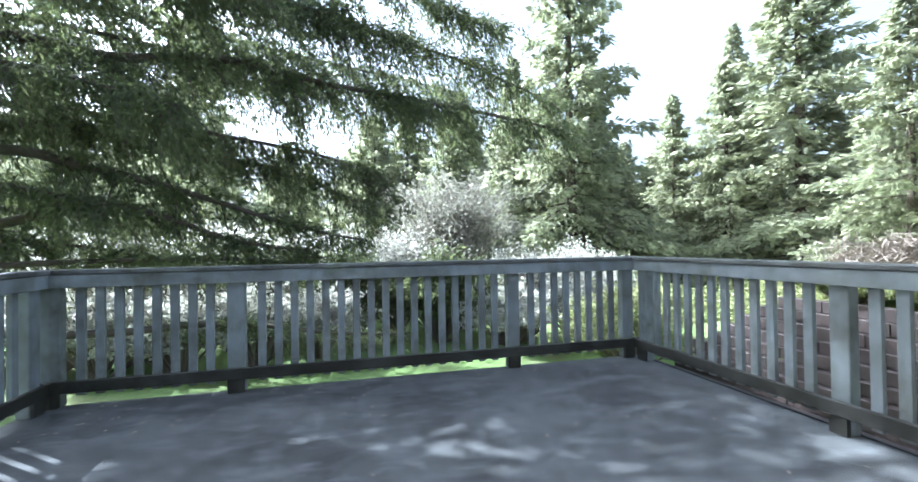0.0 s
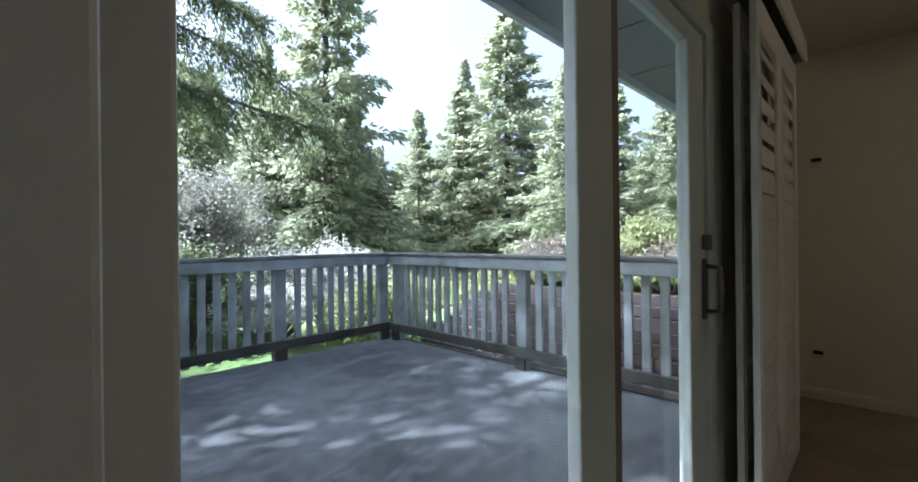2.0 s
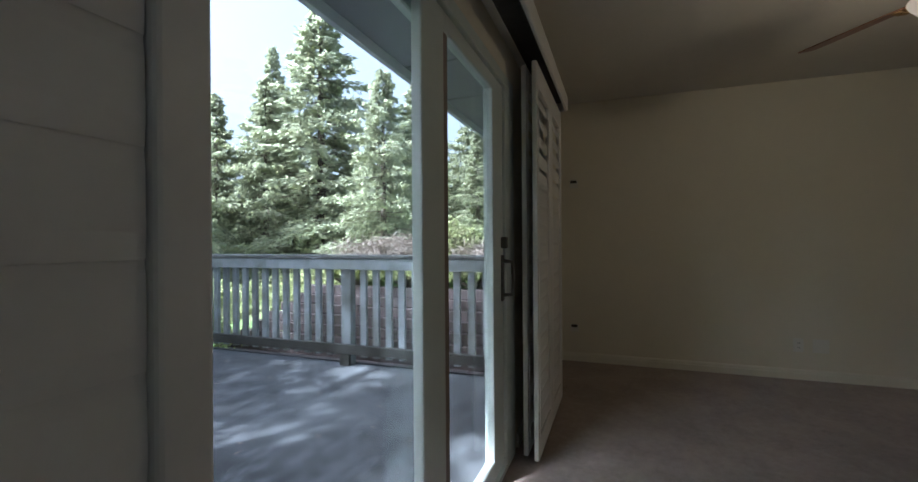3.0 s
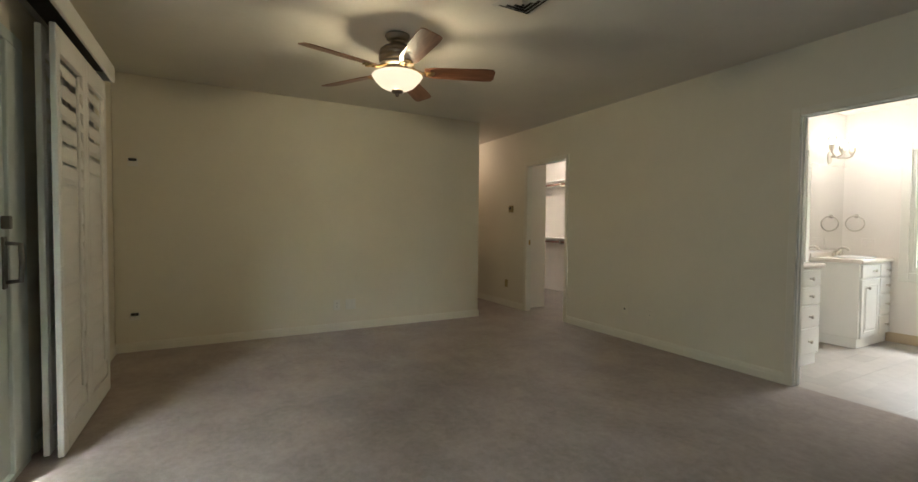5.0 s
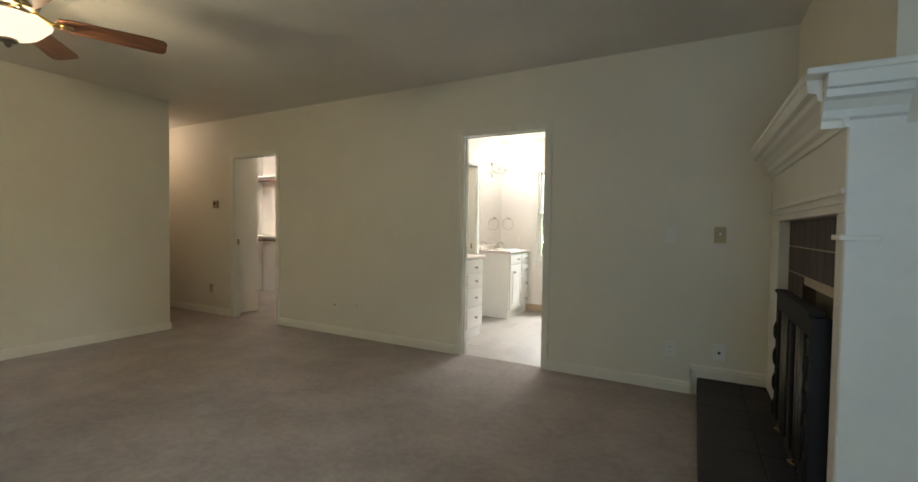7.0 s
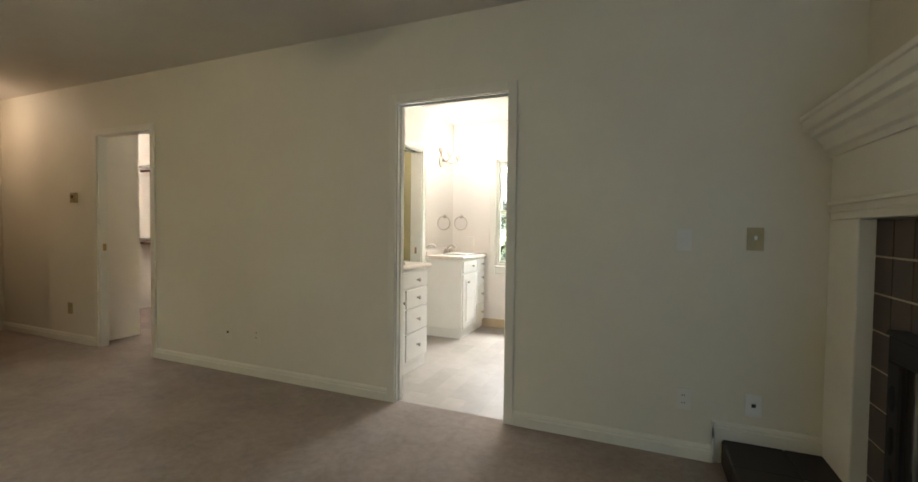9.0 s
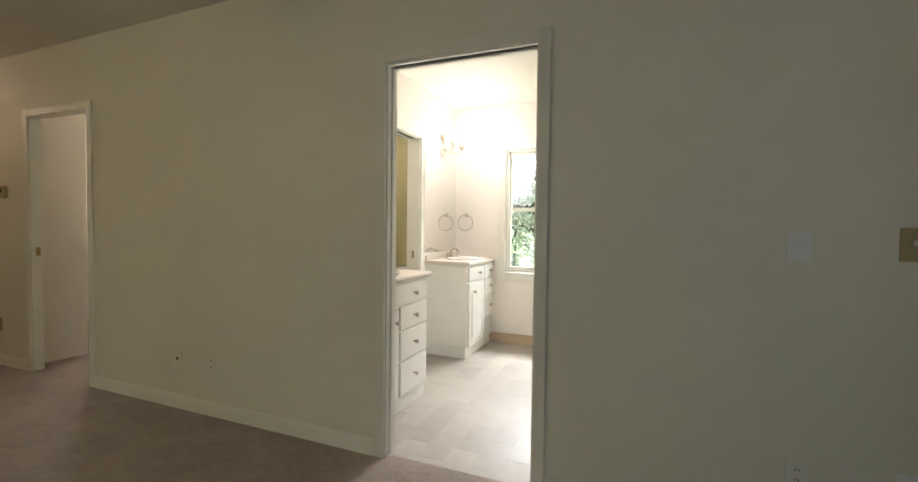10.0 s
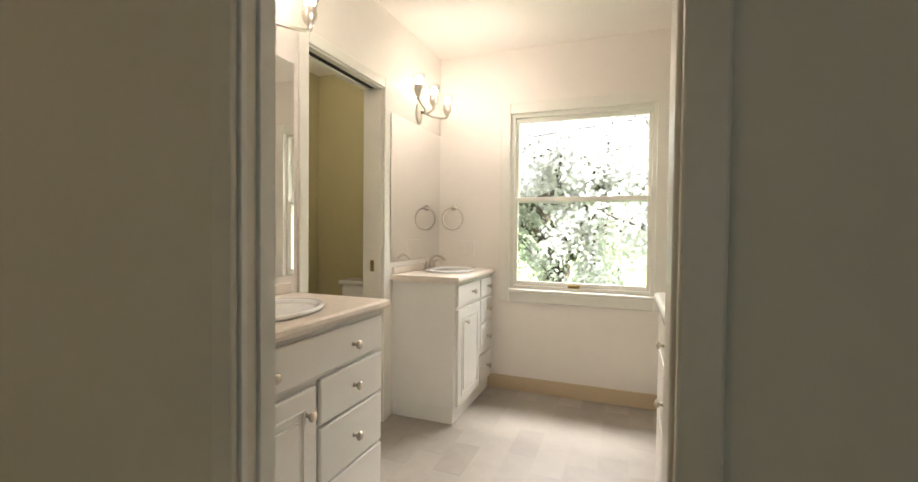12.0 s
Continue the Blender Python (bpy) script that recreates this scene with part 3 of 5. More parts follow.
part("end_board", B((-1.46, -0.195, 2.205), (-1.44, 0.0, 2.295), 0.002), TRIM, val)
part("track", B((-1.44, -0.17, 2.265), (2.72, -0.06, 2.292), 0.002), DARKMETAL, val, "dark metal hanging track")

# ---- ceiling fan ----
fan = thing("ceiling_fan", "pewter ceiling fan with five cherry blades and a lit bowl", "ceiling fan", FAN)
fan.scale = (1.04, 1.04, 0.94)
part("canopy", lathe(bmesh.new(), [(0.0, 2.588), (0.084, 2.588), (0.087, 2.576), (0.074, 2.570), (0.078, 2.556), (0.066, 2.548), (0.058, 2.538), (0.0, 2.538)], sides=32), PEWTER, fan)
part("neck", lathe(bmesh.new(), [(0.055, 2.54), (0.048, 2.53), (0.05, 2.515), (0.068, 2.505), (0.075, 2.498)], sides=28), PEWTER, fan)
part("motor_housing", lathe(bmesh.new(), [(0.0, 2.50), (0.078, 2.50), (0.10, 2.492), (0.106, 2.480), (0.119, 2.472), (0.123, 2.458), (0.115, 2.452), (0.126, 2.444), (0.129, 2.424), (0.120, 2.418), (0.130, 2.408), (0.128, 2.388), (0.117, 2.372), (0.0, 2.372)], sides=40), PEWTER, fan)
part("flywheel", lathe(bmesh.new(), [(0.0, 2.372), (0.112, 2.372), (0.122, 2.362), (0.118, 2.350), (0.095, 2.342), (0.0, 2.342)], sides=36), NICKEL, fan, "pale metal flywheel under the motor")
part("light_fitter", lathe(bmesh.new(), [(0.0, 2.345), (0.07, 2.345), (0.085, 2.33), (0.06, 2.31), (0.035, 2.30), (0.0, 2.30)]), PEWTER, fan)
blade_bm = bmesh.new()
prism(blade_bm, [(0.19, -0.045), (0.26, -0.062), (0.62, -0.073), (0.675, -0.068), (0.69, -0.045), (0.69, 0.045), (0.675, 0.068), (0.62, 0.073), (0.26, 0.062), (0.19, 0.045)], -0.003, 0.003, "Z")
blade_me = mesh_of("blade", blade_bm, BLADE)
iron_bm = bmesh.new()
tube(iron_bm, [(0.09, 0, 0.03), (0.13, 0, 0.012), (0.17, 0, -0.008), (0.20, 0, -0.01)], [0.014, 0.011, 0.011, 0.013], 8)
box(iron_bm, (0.185, -0.035, -0.010), (0.26, 0.035, -0.004), 0.002)
for y in (-0.02, 0.02):
    lathe(iron_bm, [(0.012, -0.012), (0.02, -0.016), (0.012, -0.02)], (0.225, y, 0.0), "Z", 10)
iron_me = mesh_of("blade_iron", iron_bm, BRASS)
for k in range(5):
    m = pose(0, 0, 2.315, 0, 0, 32 + 72 * k) @ pose(0, 0, 0, -16.0, 0, 0)
    b_ = part("blade", blade_me, BLADE, fan, "cherry wood fan blade")
    b_.matrix_local = m
    i_ = part("blade_iron", iron_me, BRASS, fan, "brass-toned blade bracket")
    i_.matrix_local = pose(0, 0, 2.315, 0, 0, 32 + 72 * k)
bowl = [(0.168, 2.281), (0.176, 2.277), (0.172, 2.266), (0.160, 2.250), (0.142, 2.226), (0.116, 2.198), (0.085, 2.180), (0.05, 2.170), (0.0, 2.166)]
inner = [(max(0.0, r - 0.006), z + 0.006) for r, z in reversed(bowl)]
part("bowl_shade", lathe(bmesh.new(), bowl + inner[:-1] + [(0.165, 2.276)], sides=36), BOWL, fan, "glowing alabaster glass bowl").visible_shadow = False
part("finial", lathe(bmesh.new(), [(0.0, 2.174), (0.038, 2.170), (0.042, 2.158), (0.034, 2.148), (0.014, 2.140), (0.016, 2.130), (0.006, 2.118), (0.0, 2.116)]), PEWTER, fan, "dark finial")
part("bowl_rod", lathe(bmesh.new(), [(0.006, 2.30), (0.006, 2.17)], sides=8), PEWTER, fan)

# ceiling vent
vent = thing("ceiling_vent", "square white metal ceiling air diffuser", "vent", (1.0, -2.50, CEILZ))
part("backing", B((-0.13, -0.13, -0.002), (0.13, 0.13, 0.0)), HOLE, vent)
for s_ in (0.14, 0.104, 0.069, 0.036):
    bm = bmesh.new()
    z0 = -0.006 - (0.14 - s_) * 0.12
    for a in range(4):
        q = Matrix.Rotation(a * math.pi / 2, 4, "Z")
        vs = [bm.verts.new(q @ Vector(c)) for c in ((-s_, -s_, z0), (s_, -s_, z0), (s_ - 0.026, -s_ + 0.026, z0 - 0.014), (-s_ + 0.026, -s_ + 0.026, z0 - 0.014))]
        bm.faces.new(vs)
    bmesh.ops.solidify(bm, geom=bm.faces[:], thickness=0.002)
    part("vane", bm, PLATE, vent)

# ---- wall plates ----
def plate(at, axis, face, kind, mat, label, category):
    """A cover plate on a wall, with its switch, sockets or jack."""
    t = thing("wall_plate", label, category, at)
    def b(u0, u1, z0, z1, d0, d1, bev=0.0015):
        e0, e1 = sorted((face * d0, face * d1))
        return B((u0, e0, z0), (u1, e1, z1), bev) if axis == "Y" else B((e0, u0, z0), (e1, u1, z1), bev)
    w = 0.058 if kind == "double" else 0.037
    part("cover", b(-w, w, -0.058, 0.058, 0, 0.006), mat, t)
    if kind == "switch":
        part("rocker", b(-0.016, 0.016, -0.033, 0.033, 0.006, 0.009), mat, t)
    elif kind == "toggle":
        part("toggle", b(-0.006, 0.006, -0.004, 0.016, 0.006, 0.02), PLATE, t)
    elif kind == "outlet":
        for z in (-0.02, 0.02):
            part("socket", b(-0.014, 0.014, z - 0.013, z + 0.013, 0.006, 0.0085), mat, t)
            part("slot", b(-0.007, -0.004, z - 0.005, z + 0.006, 0.0085, 0.0092, 0), HOLE, t)
            part("slot", b(0.004, 0.007, z - 0.005, z + 0.006, 0.0085, 0.0092, 0), HOLE, t)
    elif kind == "jack":
        part("jack", b(-0.009, 0.009, -0.009, 0.009, 0.006, 0.012), DARKMETAL, t, "dark cable jack")
    elif kind == "double":
        for u in (-0.024, 0.024):
            part("socket", b(u - 0.014, u + 0.014, -0.03, 0.03, 0.006, 0.0085), mat, t)
    return t


plate((-1.28, YB, 1.17), "Y", 1, "switch", PLATEWALL, "off-white rocker switch plate on the wall", "light switch")
plate((-1.60, YB, 1.18), "Y", 1, "toggle", PLATEGOLD, "tan metal dimmer plate with a small white toggle", "light switch")
plate((-1.295, YB, 0.315), "Y", 1, "outlet", PLATEWALL, "off-white duplex outlet on the wall", "outlet")
plate((-1.615, YB, 0.33), "Y", 1, "jack", PLATE, "white cable jack plate", "cable jack")
plate((1.775, YB, 0.335), "Y", 1, "outlet", WALL, "wall-coloured duplex outlet on the wall", "outlet")
plate((2.09, YB, 0.33), "Y", 1, "jack", WALL, "small cable jack plate painted like the wall", "cable jack")
plate((XE, -2.03, 0.295), "X", -1, "outlet", PLATEWALL, "cream duplex outlet on the wall", "outlet")
plate((XE, -2.19, 0.295), "X", -1, "double", PLATEWALL, "cream double wall plate", "outlet")
plate((4.34, YB, 0.345), "Y", 1, "outlet", PLATEGOLD, "tan metal wall outlet in the hall", "outlet")
plate((0.93, YW, 1.05), "Y", 1, "double", BATHWALL, "warm white outlet plate beside the sink", "outlet")
th = thing("thermostat", "small beige wall thermostat", "thermostat", (4.225, YB, 1.475))
part("body", B((-0.045, 0, -0.05), (0.045, 0.03, 0.05), 0.005, 2), PLATEGOLD, th)
part("dial", lathe(bmesh.new(), [(0.02, 0.03), (0.02, 0.036), (0.0, 0.037)], (0, 0, 0.01), "Y", 16), DARKMETAL, th)
for z in (1.80, 0.355):
    br = thing("cable_bracket", "small dark wall bracket with a pale backing plate", "bracket", (XE, -0.155, z))
    part("backing", B((-0.005, -0.04, -0.06), (0.0, 0.04, 0.01), 0.002), PLATEWALL, br)
    part("arm", B((-0.03, -0.03, -0.012), (-0.005, 0.03, 0.012), 0.004), DARKMETAL, br)

# ---- fireplace ----
XF, XB, YR = -1.90, -2.02, -3.06
setting("chimney_breast", wall_with_holes("X", XW, XB - XW, YB, YR - 0.004, 0, CEILZ, [(-4.02, -3.26, 0.13, 0.93)]), WALL, "cream chimney breast above the fireplace", "wall")
fp = tagged(thing("fireplace_surround", "white wooden fireplace surround with a moulded mantel", "fireplace"), kind="structure")
part("pilaster", B((XB, YB + 0.001, 0.13), (XF, -4.415, 1.278), 0.004), TRIM, fp)
part("pilaster", B((XW, -3.15, 0.0), (XF, YR, 1.278), 0.004), TRIM, fp)
part("frieze", B((XB, YB + 0.001, 1.278), (XF, YR, 1.75), 0.004), TRIM, fp)
part("side_panel", B((XW, YR, 0.0), (XF - 0.002, YR + 0.008, 1.58), 0.003), TRIM, fp)
part("bead", B((XF, YB + 0.002, 1.345), (XF + 0.014, YR + 0.012, 1.365), 0.004), TRIM, fp)
part("bead", B((XF, YB + 0.002, 1.31), (XF + 0.008, YR + 0.006, 1.32), 0.003), TRIM, fp)
part("pilaster_cap", B((XF - 0.1, -3.15, 1.18), (XF + 0.014, YR + 0.02, 1.2), 0.003), TRIM, fp)
crown = [(0, 1.575), (0.012, 1.575), (0.016, 1.60), (0.032, 1.61), (0.04, 1.635), (0.065, 1.665), (0.09, 1.675), (0.094, 1.70), (0.118, 1.705), (0.124, 1.75), (0, 1.75)]
part("crown", prism(bmesh.new(), [(XF + u, z) for u, z in crown], YB + 0.002, YR + 0.02, "Y"), TRIM, fp)
part("crown_return", prism(bmesh.new(), [(YR + u * 0.7, z) for u, z in crown], XB - 0.03, XF + 0.075, "X"), TRIM, fp)
part("mantel_shelf", B((XW, YB + 0.002, 1.75), (XF + 0.135, YR + 0.095, 1.775), 0.006, 2), TRIM, fp)

tp = tagged(thing("fireplace_tiles", "dark brown tiles with tan grout round the firebox", "tiles"), kind="structure")
part("grout", wall_with_holes("X", XB, 0.06, -4.415, -3.15, 0.13, 1.278, [(-4.02, -3.26, 0.13, 0.93)]), GROUT, tp)
tw, thh = 0.14, 0.152
tile_me = mesh_of("tile", B((0, 0.003, 0.004), (0.006, tw - 0.003, thh - 0.004), 0.002), FIRETILE)
for j in range(8):
    for i in range(9):
        y, z = -4.412 + i * 0.1402, 1.276 - (j + 1) * thh
        if -4.05 < y < -3.33 and z < 0.86:
            continue
        o = part("tile", tile_me, FIRETILE, tp)
        o.location = (XB + 0.058, y, z)
ht = tagged(thing("hearth", "raised black tiled hearth slab in front of the fireplace", "hearth"), kind="structure")
part("slab", B((XB + 0.0, YB + 0.002, 0.0), (-1.487, -2.75, 0.122), 0.003), SOOT, ht)
he_me = mesh_of("tile", B((0.003, 0.003, 0), (0.262, 0.297, 0.009), 0.003), HEARTHTILE)
for i in range(2):
    for j in range(7):
        o = part("tile", he_me, HEARTHTILE, ht)
        o.location = (-2.012 + i * 0.265, YB + 0.004 + j * 0.281, 0.122)
        o.scale = (1, 0.94, 1)
hs_me = mesh_of("tile", B((0, 0.003, 0.003), (0.007, 0.297, 0.122), 0.002), HEARTHTILE)
for j in range(7):
    o = part("tile", hs_me, HEARTHTILE, ht)
    o.location = (-1.487, YB + 0.004 + j * 0.281, 0.002)
    o.scale = (1, 0.94, 1)
fb = tagged(thing("firebox", "sooty brick firebox", "firebox"), kind="structure")
part("back", B((XW + 0.02, -4.02, 0.131), (XW + 0.05, -3.26, 0.929)), SOOT, fb)
# fire screen with glass doors
fs = thing("fire_screen", "black iron fire screen standing on the hearth", "fire screen", (-1.865, -3.60, 0.131))
part("frame_top", B((-0.02, -0.40, 0.66), (0.02, 0.40, 0.745), 0.008, 2), BLACKIRON, fs)
part("frame_cap", B((-0.03, -0.405, 0.745), (0.03, 0.405, 0.765), 0.008, 2), BLACKIRON, fs)
part("frame_bottom", B((-0.02, -0.40, 0.0), (0.02, 0.40, 0.06), 0.006), BLACKIRON, fs)
for y in (-0.40, -0.03, 0.33):
    part("frame_post", B((-0.02, y, 0.06), (0.02, y + 0.07, 0.66), 0.006), BLACKIRON, fs)
part("side_panel", B((-0.055, 0.40, 0.0), (0.018, 0.41, 0.745), 0.003), BLACKIRON, fs)
part("side_panel", B((-0.055, -0.41, 0.0), (0.018, -0.40, 0.745), 0.003), BLACKIRON, fs)
for y in (-0.365, 0.365):
    for z in (0.12, 0.26, 0.40, 0.54):
        part("post_knot", lathe(bmesh.new(), [(0.006, -0.045), (0.013, -0.02), (0.013, 0.02), (0.006, 0.045)], (0.022, y, z), "Z", 10), BLACKIRON, fs)
for y0, y1 in ((-0.33, -0.03), (0.04, 0.33)):
    part("pane", B((-0.006, y0 - 0.01, 0.055), (0.0, y1 + 0.01, 0.665)), DARKGLASS, fs, "smoked glass door pane")
    for k in (0.3, 0.5, 0.7):
        y = y0 + (y1 - y0) * k
        part("bar", tube(bmesh.new(), [(0.012, y, 0.055), (0.012, y, 0.665)], 0.007, 8), PULLGREY, fs, "worn grey upright bar")
    part("pull", tube(bmesh.new(), [(0.02, (y0 + y1) / 2 - 0.03, 0.07), (0.04, (y0 + y1) / 2, 0.075), (0.02, (y0 + y1) / 2 + 0.03, 0.07)], 0.005, 6), BRASS, fs, "small brass pull")

# ---- closet fittings ----
for z in (2.03, 1.0):
    sh = thing("closet_shelf", "white closet shelf with a wooden hanging rod", "shelf", (0, 0, 0), group="closet shelves")
    part("board", B((3.2, -6.5, z), (5.6, -6.12, z + 0.02), 0.003), TRIM, sh)
    part("cleat", B((3.2, -6.5, z - 0.07), (5.6, -6.48, z), 0.003), TRIM, sh)
    part("rod", tube(bmesh.new(), [(3.2, -6.2, z - 0.055), (5.6, -6.2, z - 0.055)], 0.017, 10), ROD, sh, "reddish wooden rod")
    for x in (3.6, 4.8):
        part("bracket", B((x, -6.48, z - 0.09), (x + 0.02, -6.17, z), 0.003), TRIM, sh)
cl = thing("closet_ceiling_light", "round white closet ceiling light", "ceiling light", (4.3, -5.5, BCZ))
part("base", lathe(bmesh.new(), [(0.0, 0.0), (0.08, 0.0), (0.08, -0.03), (0.0, -0.03)]), PLATE, cl)
part("globe", lathe(bmesh.new(), [(0.03, -0.03), (0.06, -0.06), (0.065, -0.10), (0.03, -0.14), (0.0, -0.145)]), FROST, cl)

# Assumed fitting for the added hall lamp.
hl = thing("hall_ceiling_light", "assumed small round ceiling light in the hall", "ceiling light", (5.2, -4.26, CEILZ))
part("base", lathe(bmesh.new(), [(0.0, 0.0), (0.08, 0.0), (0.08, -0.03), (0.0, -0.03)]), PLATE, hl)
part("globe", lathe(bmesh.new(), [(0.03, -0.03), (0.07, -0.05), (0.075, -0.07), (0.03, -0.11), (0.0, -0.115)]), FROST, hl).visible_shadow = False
# Presumed fitting, unseen, for the lamp added in the toilet room.
tl = thing("toilet_room_light", "assumed round white ceiling light in the toilet room", "ceiling light", (1.85, -6.3, BCZ))
part("base", lathe(bmesh.new(), [(0.0, 0.0), (0.08, 0.0), (0.08, -0.03), (0.0, -0.03)]), PLATE, tl)
part("globe", lathe(bmesh.new(), [(0.03, -0.03), (0.06, -0.05), (0.065, -0.08), (0.03, -0.12), (0.0, -0.125)]), FROST, tl)

# ---- bathroom ----
def knob(at, parent):
    part("knob", lathe(bmesh.new(), [(0.009, 0.0), (0.006, -0.006), (0.006, -0.014), (0.014, -0.02), (0.017, -0.027), (0.012, -0.034), (0.0, -0.036)], at, "X", 14), NICKEL, parent, "round satin nickel knob")


def front(parent, name, x, y0, y1, z0, z1, panelled, knob_at=None, knobs=()):
    """A cabinet door or drawer front on a face that looks along -x; doors get a raised centre panel."""
    p = part(name, B((x - 0.018, y0, z0), (x, y1, z1), 0.006, 2), CABWHITE, parent)
    if panelled:
        bm = bmesh.new()
        m = 0.055
        for a, b, c, d in ((y0 + m, y1 - m, z0 + m, z0 + m + 0.012), (y0 + m, y1 - m, z1 - m - 0.012, z1 - m), (y0 + m, y0 + m + 0.012, z0 + m, z1 - m), (y1 - m - 0.012, y1 - m, z0 + m, z1 - m)):
            box(bm, (x - 0.0225, a, c), (x - 0.017, b, d), 0.003)
        part("moulding", bm, CABWHITE, p)
        part("centre_panel", B((x - 0.0235, y0 + m + 0.03, z0 + m + 0.03), (x - 0.017, y1 - m - 0.03, z1 - m - 0.03), 0.005, 2), CABWHITE, p)
    for k in ([knob_at] if knob_at else []) + list(knobs):
        knob((x - 0.018, *k), p)
    return p


def sink_and_tap(xc, yc, zt):
    """A drop-in oval basin with its tap, standing on the countertop."""
    sk = thing("sink", "white oval drop-in porcelain sink", "sink", (xc, yc, zt), group="bathroom sinks")
    bm = lathe(bmesh.new(), [(0.225, 0.002), (0.23, 0.010), (0.222, 0.018), (0.205, 0.016), (0.19, 0.004), (0.17, -0.02), (0.10, -0.028), (0.0, -0.03)], sides=36)
    bmesh.ops.scale(bm, vec=(0.72, 1.0, 1.0), verts=bm.verts[:])
    part("basin", bm, PORCELAIN, sk)
    part("drain", lathe(bmesh.new(), [(0.02, -0.028), (0.022, -0.026), (0.0, -0.025)], sides=14), NICKEL, sk)
    tap = thing("faucet", "brushed nickel arc faucet with two lever handles", "faucet", (xc + 0.165, yc, zt), group="bathroom faucets")
    part("base_plate", B((-0.025, -0.085, 0), (0.025, 0.085, 0.012), 0.006, 2), NICKEL, tap)
    part("spout", tube(bmesh.new(), [(0, 0, 0.01), (-0.002, 0, 0.05), (-0.02, 0, 0.09), (-0.055, 0, 0.108), (-0.09, 0, 0.10), (-0.115, 0, 0.075)], [0.018, 0.014, 0.013, 0.013, 0.012, 0.011], 12), NICKEL, tap)
    for y in (-0.065, 0.065):
        part("handle", tube(bmesh.new(), [(0, y, 0.01), (0, y, 0.045), (-0.01, y * 1.15, 0.06), (-0.02, y * 1.55, 0.068)], [0.016, 0.012, 0.008, 0.006], 10), NICKEL, tap)


def vanity(y_near, y_far, xf, xb, plan, label):
    """A vanity cabinet; plan gives its fronts. The worktop is a thing of its own."""
    v = thing("vanity_cabinet", label, "cabinet", (0, 0, 0), group="bathroom vanities")
    part("body", B((xf, y_far, 0.095), (xb, y_near, 0.865), 0.003), CABWHITE, v)
    part("plinth", B((xf + 0.012, y_far + 0.004, -0.005), (xb, y_near - 0.012, 0.097), 0.003), CABWHITE, v)
    for name, y0, y1, z0, z1, panelled, kn in plan:
        front(v, name, xf, y0, y1, z0, z1, panelled, knobs=kn)
    top = thing("countertop", "beige laminate countertop with a rounded front edge", "countertop", group="bathroom countertops")
    prof = [(xb, 0.866), (xf - 0.02, 0.866), (xf - 0.032, 0.872), (xf - 0.036, 0.885), (xf - 0.032, 0.898), (xf - 0.022, 0.904), (xb, 0.904)]
    bm = bmesh.new()
    prism(bm, [(u, z) for u, z in prof], y_far - 0.0 if y_far < -7 else y_far - 0.022, min(y_near + 0.022, YB - 0.093), "Y")
    part("slab", bm, COUNTER, top)
    part("backsplash", B((xb - 0.018, y_far, 0.904), (xb - 0.001, min(y_near + 0.01, YB - 0.094), 0.95), 0.004), COUNTER, top)
    return v


plan1 = [("drawer_front", -5.59, -4.86, 0.715, 0.848, False, [(-4.995, 0.775), (-5.395, 0.775)])]
plan1 += [("drawer", -5.59, -5.215, z0, z1, False, [(-5.40, (z0 + z1) / 2)]) for z0, z1 in ((0.548, 0.70), (0.345, 0.538), (0.11, 0.335))]
plan1 += [("door", -5.195, -4.86, 0.10, 0.69, True, [(-5.145, 0.612)])]
vanity(-4.83, -5.605, 0.70, XM, plan1, "white painted vanity cabinet with a door and drawers, by the entry")
plan2 = [("drawer_front", -6.97, -6.55, 0.72, 0.848, False, [(-6.80, 0.787)])]
plan2 += [("door", -6.97, -6.55, 0.10, 0.70, True, [(-6.66, 0.615)])]
plan2 += [("drawer", -7.25, -6.99, z0, z1, False, [(-7.14, (z0 + z1) / 2)]) for z0, z1 in ((0.72, 0.848), (0.54, 0.70), (0.32, 0.52), (0.10, 0.30))]
vanity(-6.525, YW + 0.003, 0.738, XM, plan2, "white painted vanity cabinet with four drawers, beside the window")
sink_and_tap(0.90, -5.20, 0.904)
sink_and_tap(0.92, -6.92, 0.904)

# cabinet on the opposite side
cab = thing("side_cabinet", "white painted bathroom cabinet with drawers", "cabinet")
part("body", B((-0.95, -6.0, 0.0), (-0.372, -5.02, 0.905), 0.003), CABWHITE, cab)
for z0, z1 in ((0.74, 0.885), (0.50, 0.73), (0.03, 0.49)):
    d = part("drawer", B((-0.372, -5.985, z0), (-0.356, -5.05, z1), 0.005, 2), CABWHITE, cab)
    for y in (-5.66, -5.3):
        part("knob", lathe(bmesh.new(), [(0.009, 0.0), (0.006, 0.006), (0.006, 0.012), (0.014, 0.018), (0.016, 0.023), (0.0, 0.03)], (-0.356, y, (z0 + z1) / 2), "X", 12), NICKEL, d, "round satin nickel knob")
ctop = thing("countertop", "white countertop with a rounded edge", "countertop")
part("slab", B((-0.95, -6.02, 0.905), (-0.338, -5.0, 0.945), 0.014, 3), PORCELAIN, ctop)

# mirrors
for y0, y1, z0, z1 in ((-7.255, -6.49, 0.98, 1.925), (-5.63, -4.90, 0.98, 1.92)):
    mr = thing("wall_mirror", "frameless wall mirror above the vanity", "mirror", group="bathroom mirrors")
    part("mirror_glass", B((XM - 0.007, y0, z0), (XM - 0.001, y1, z1), 0.0015), MIRROR, mr)

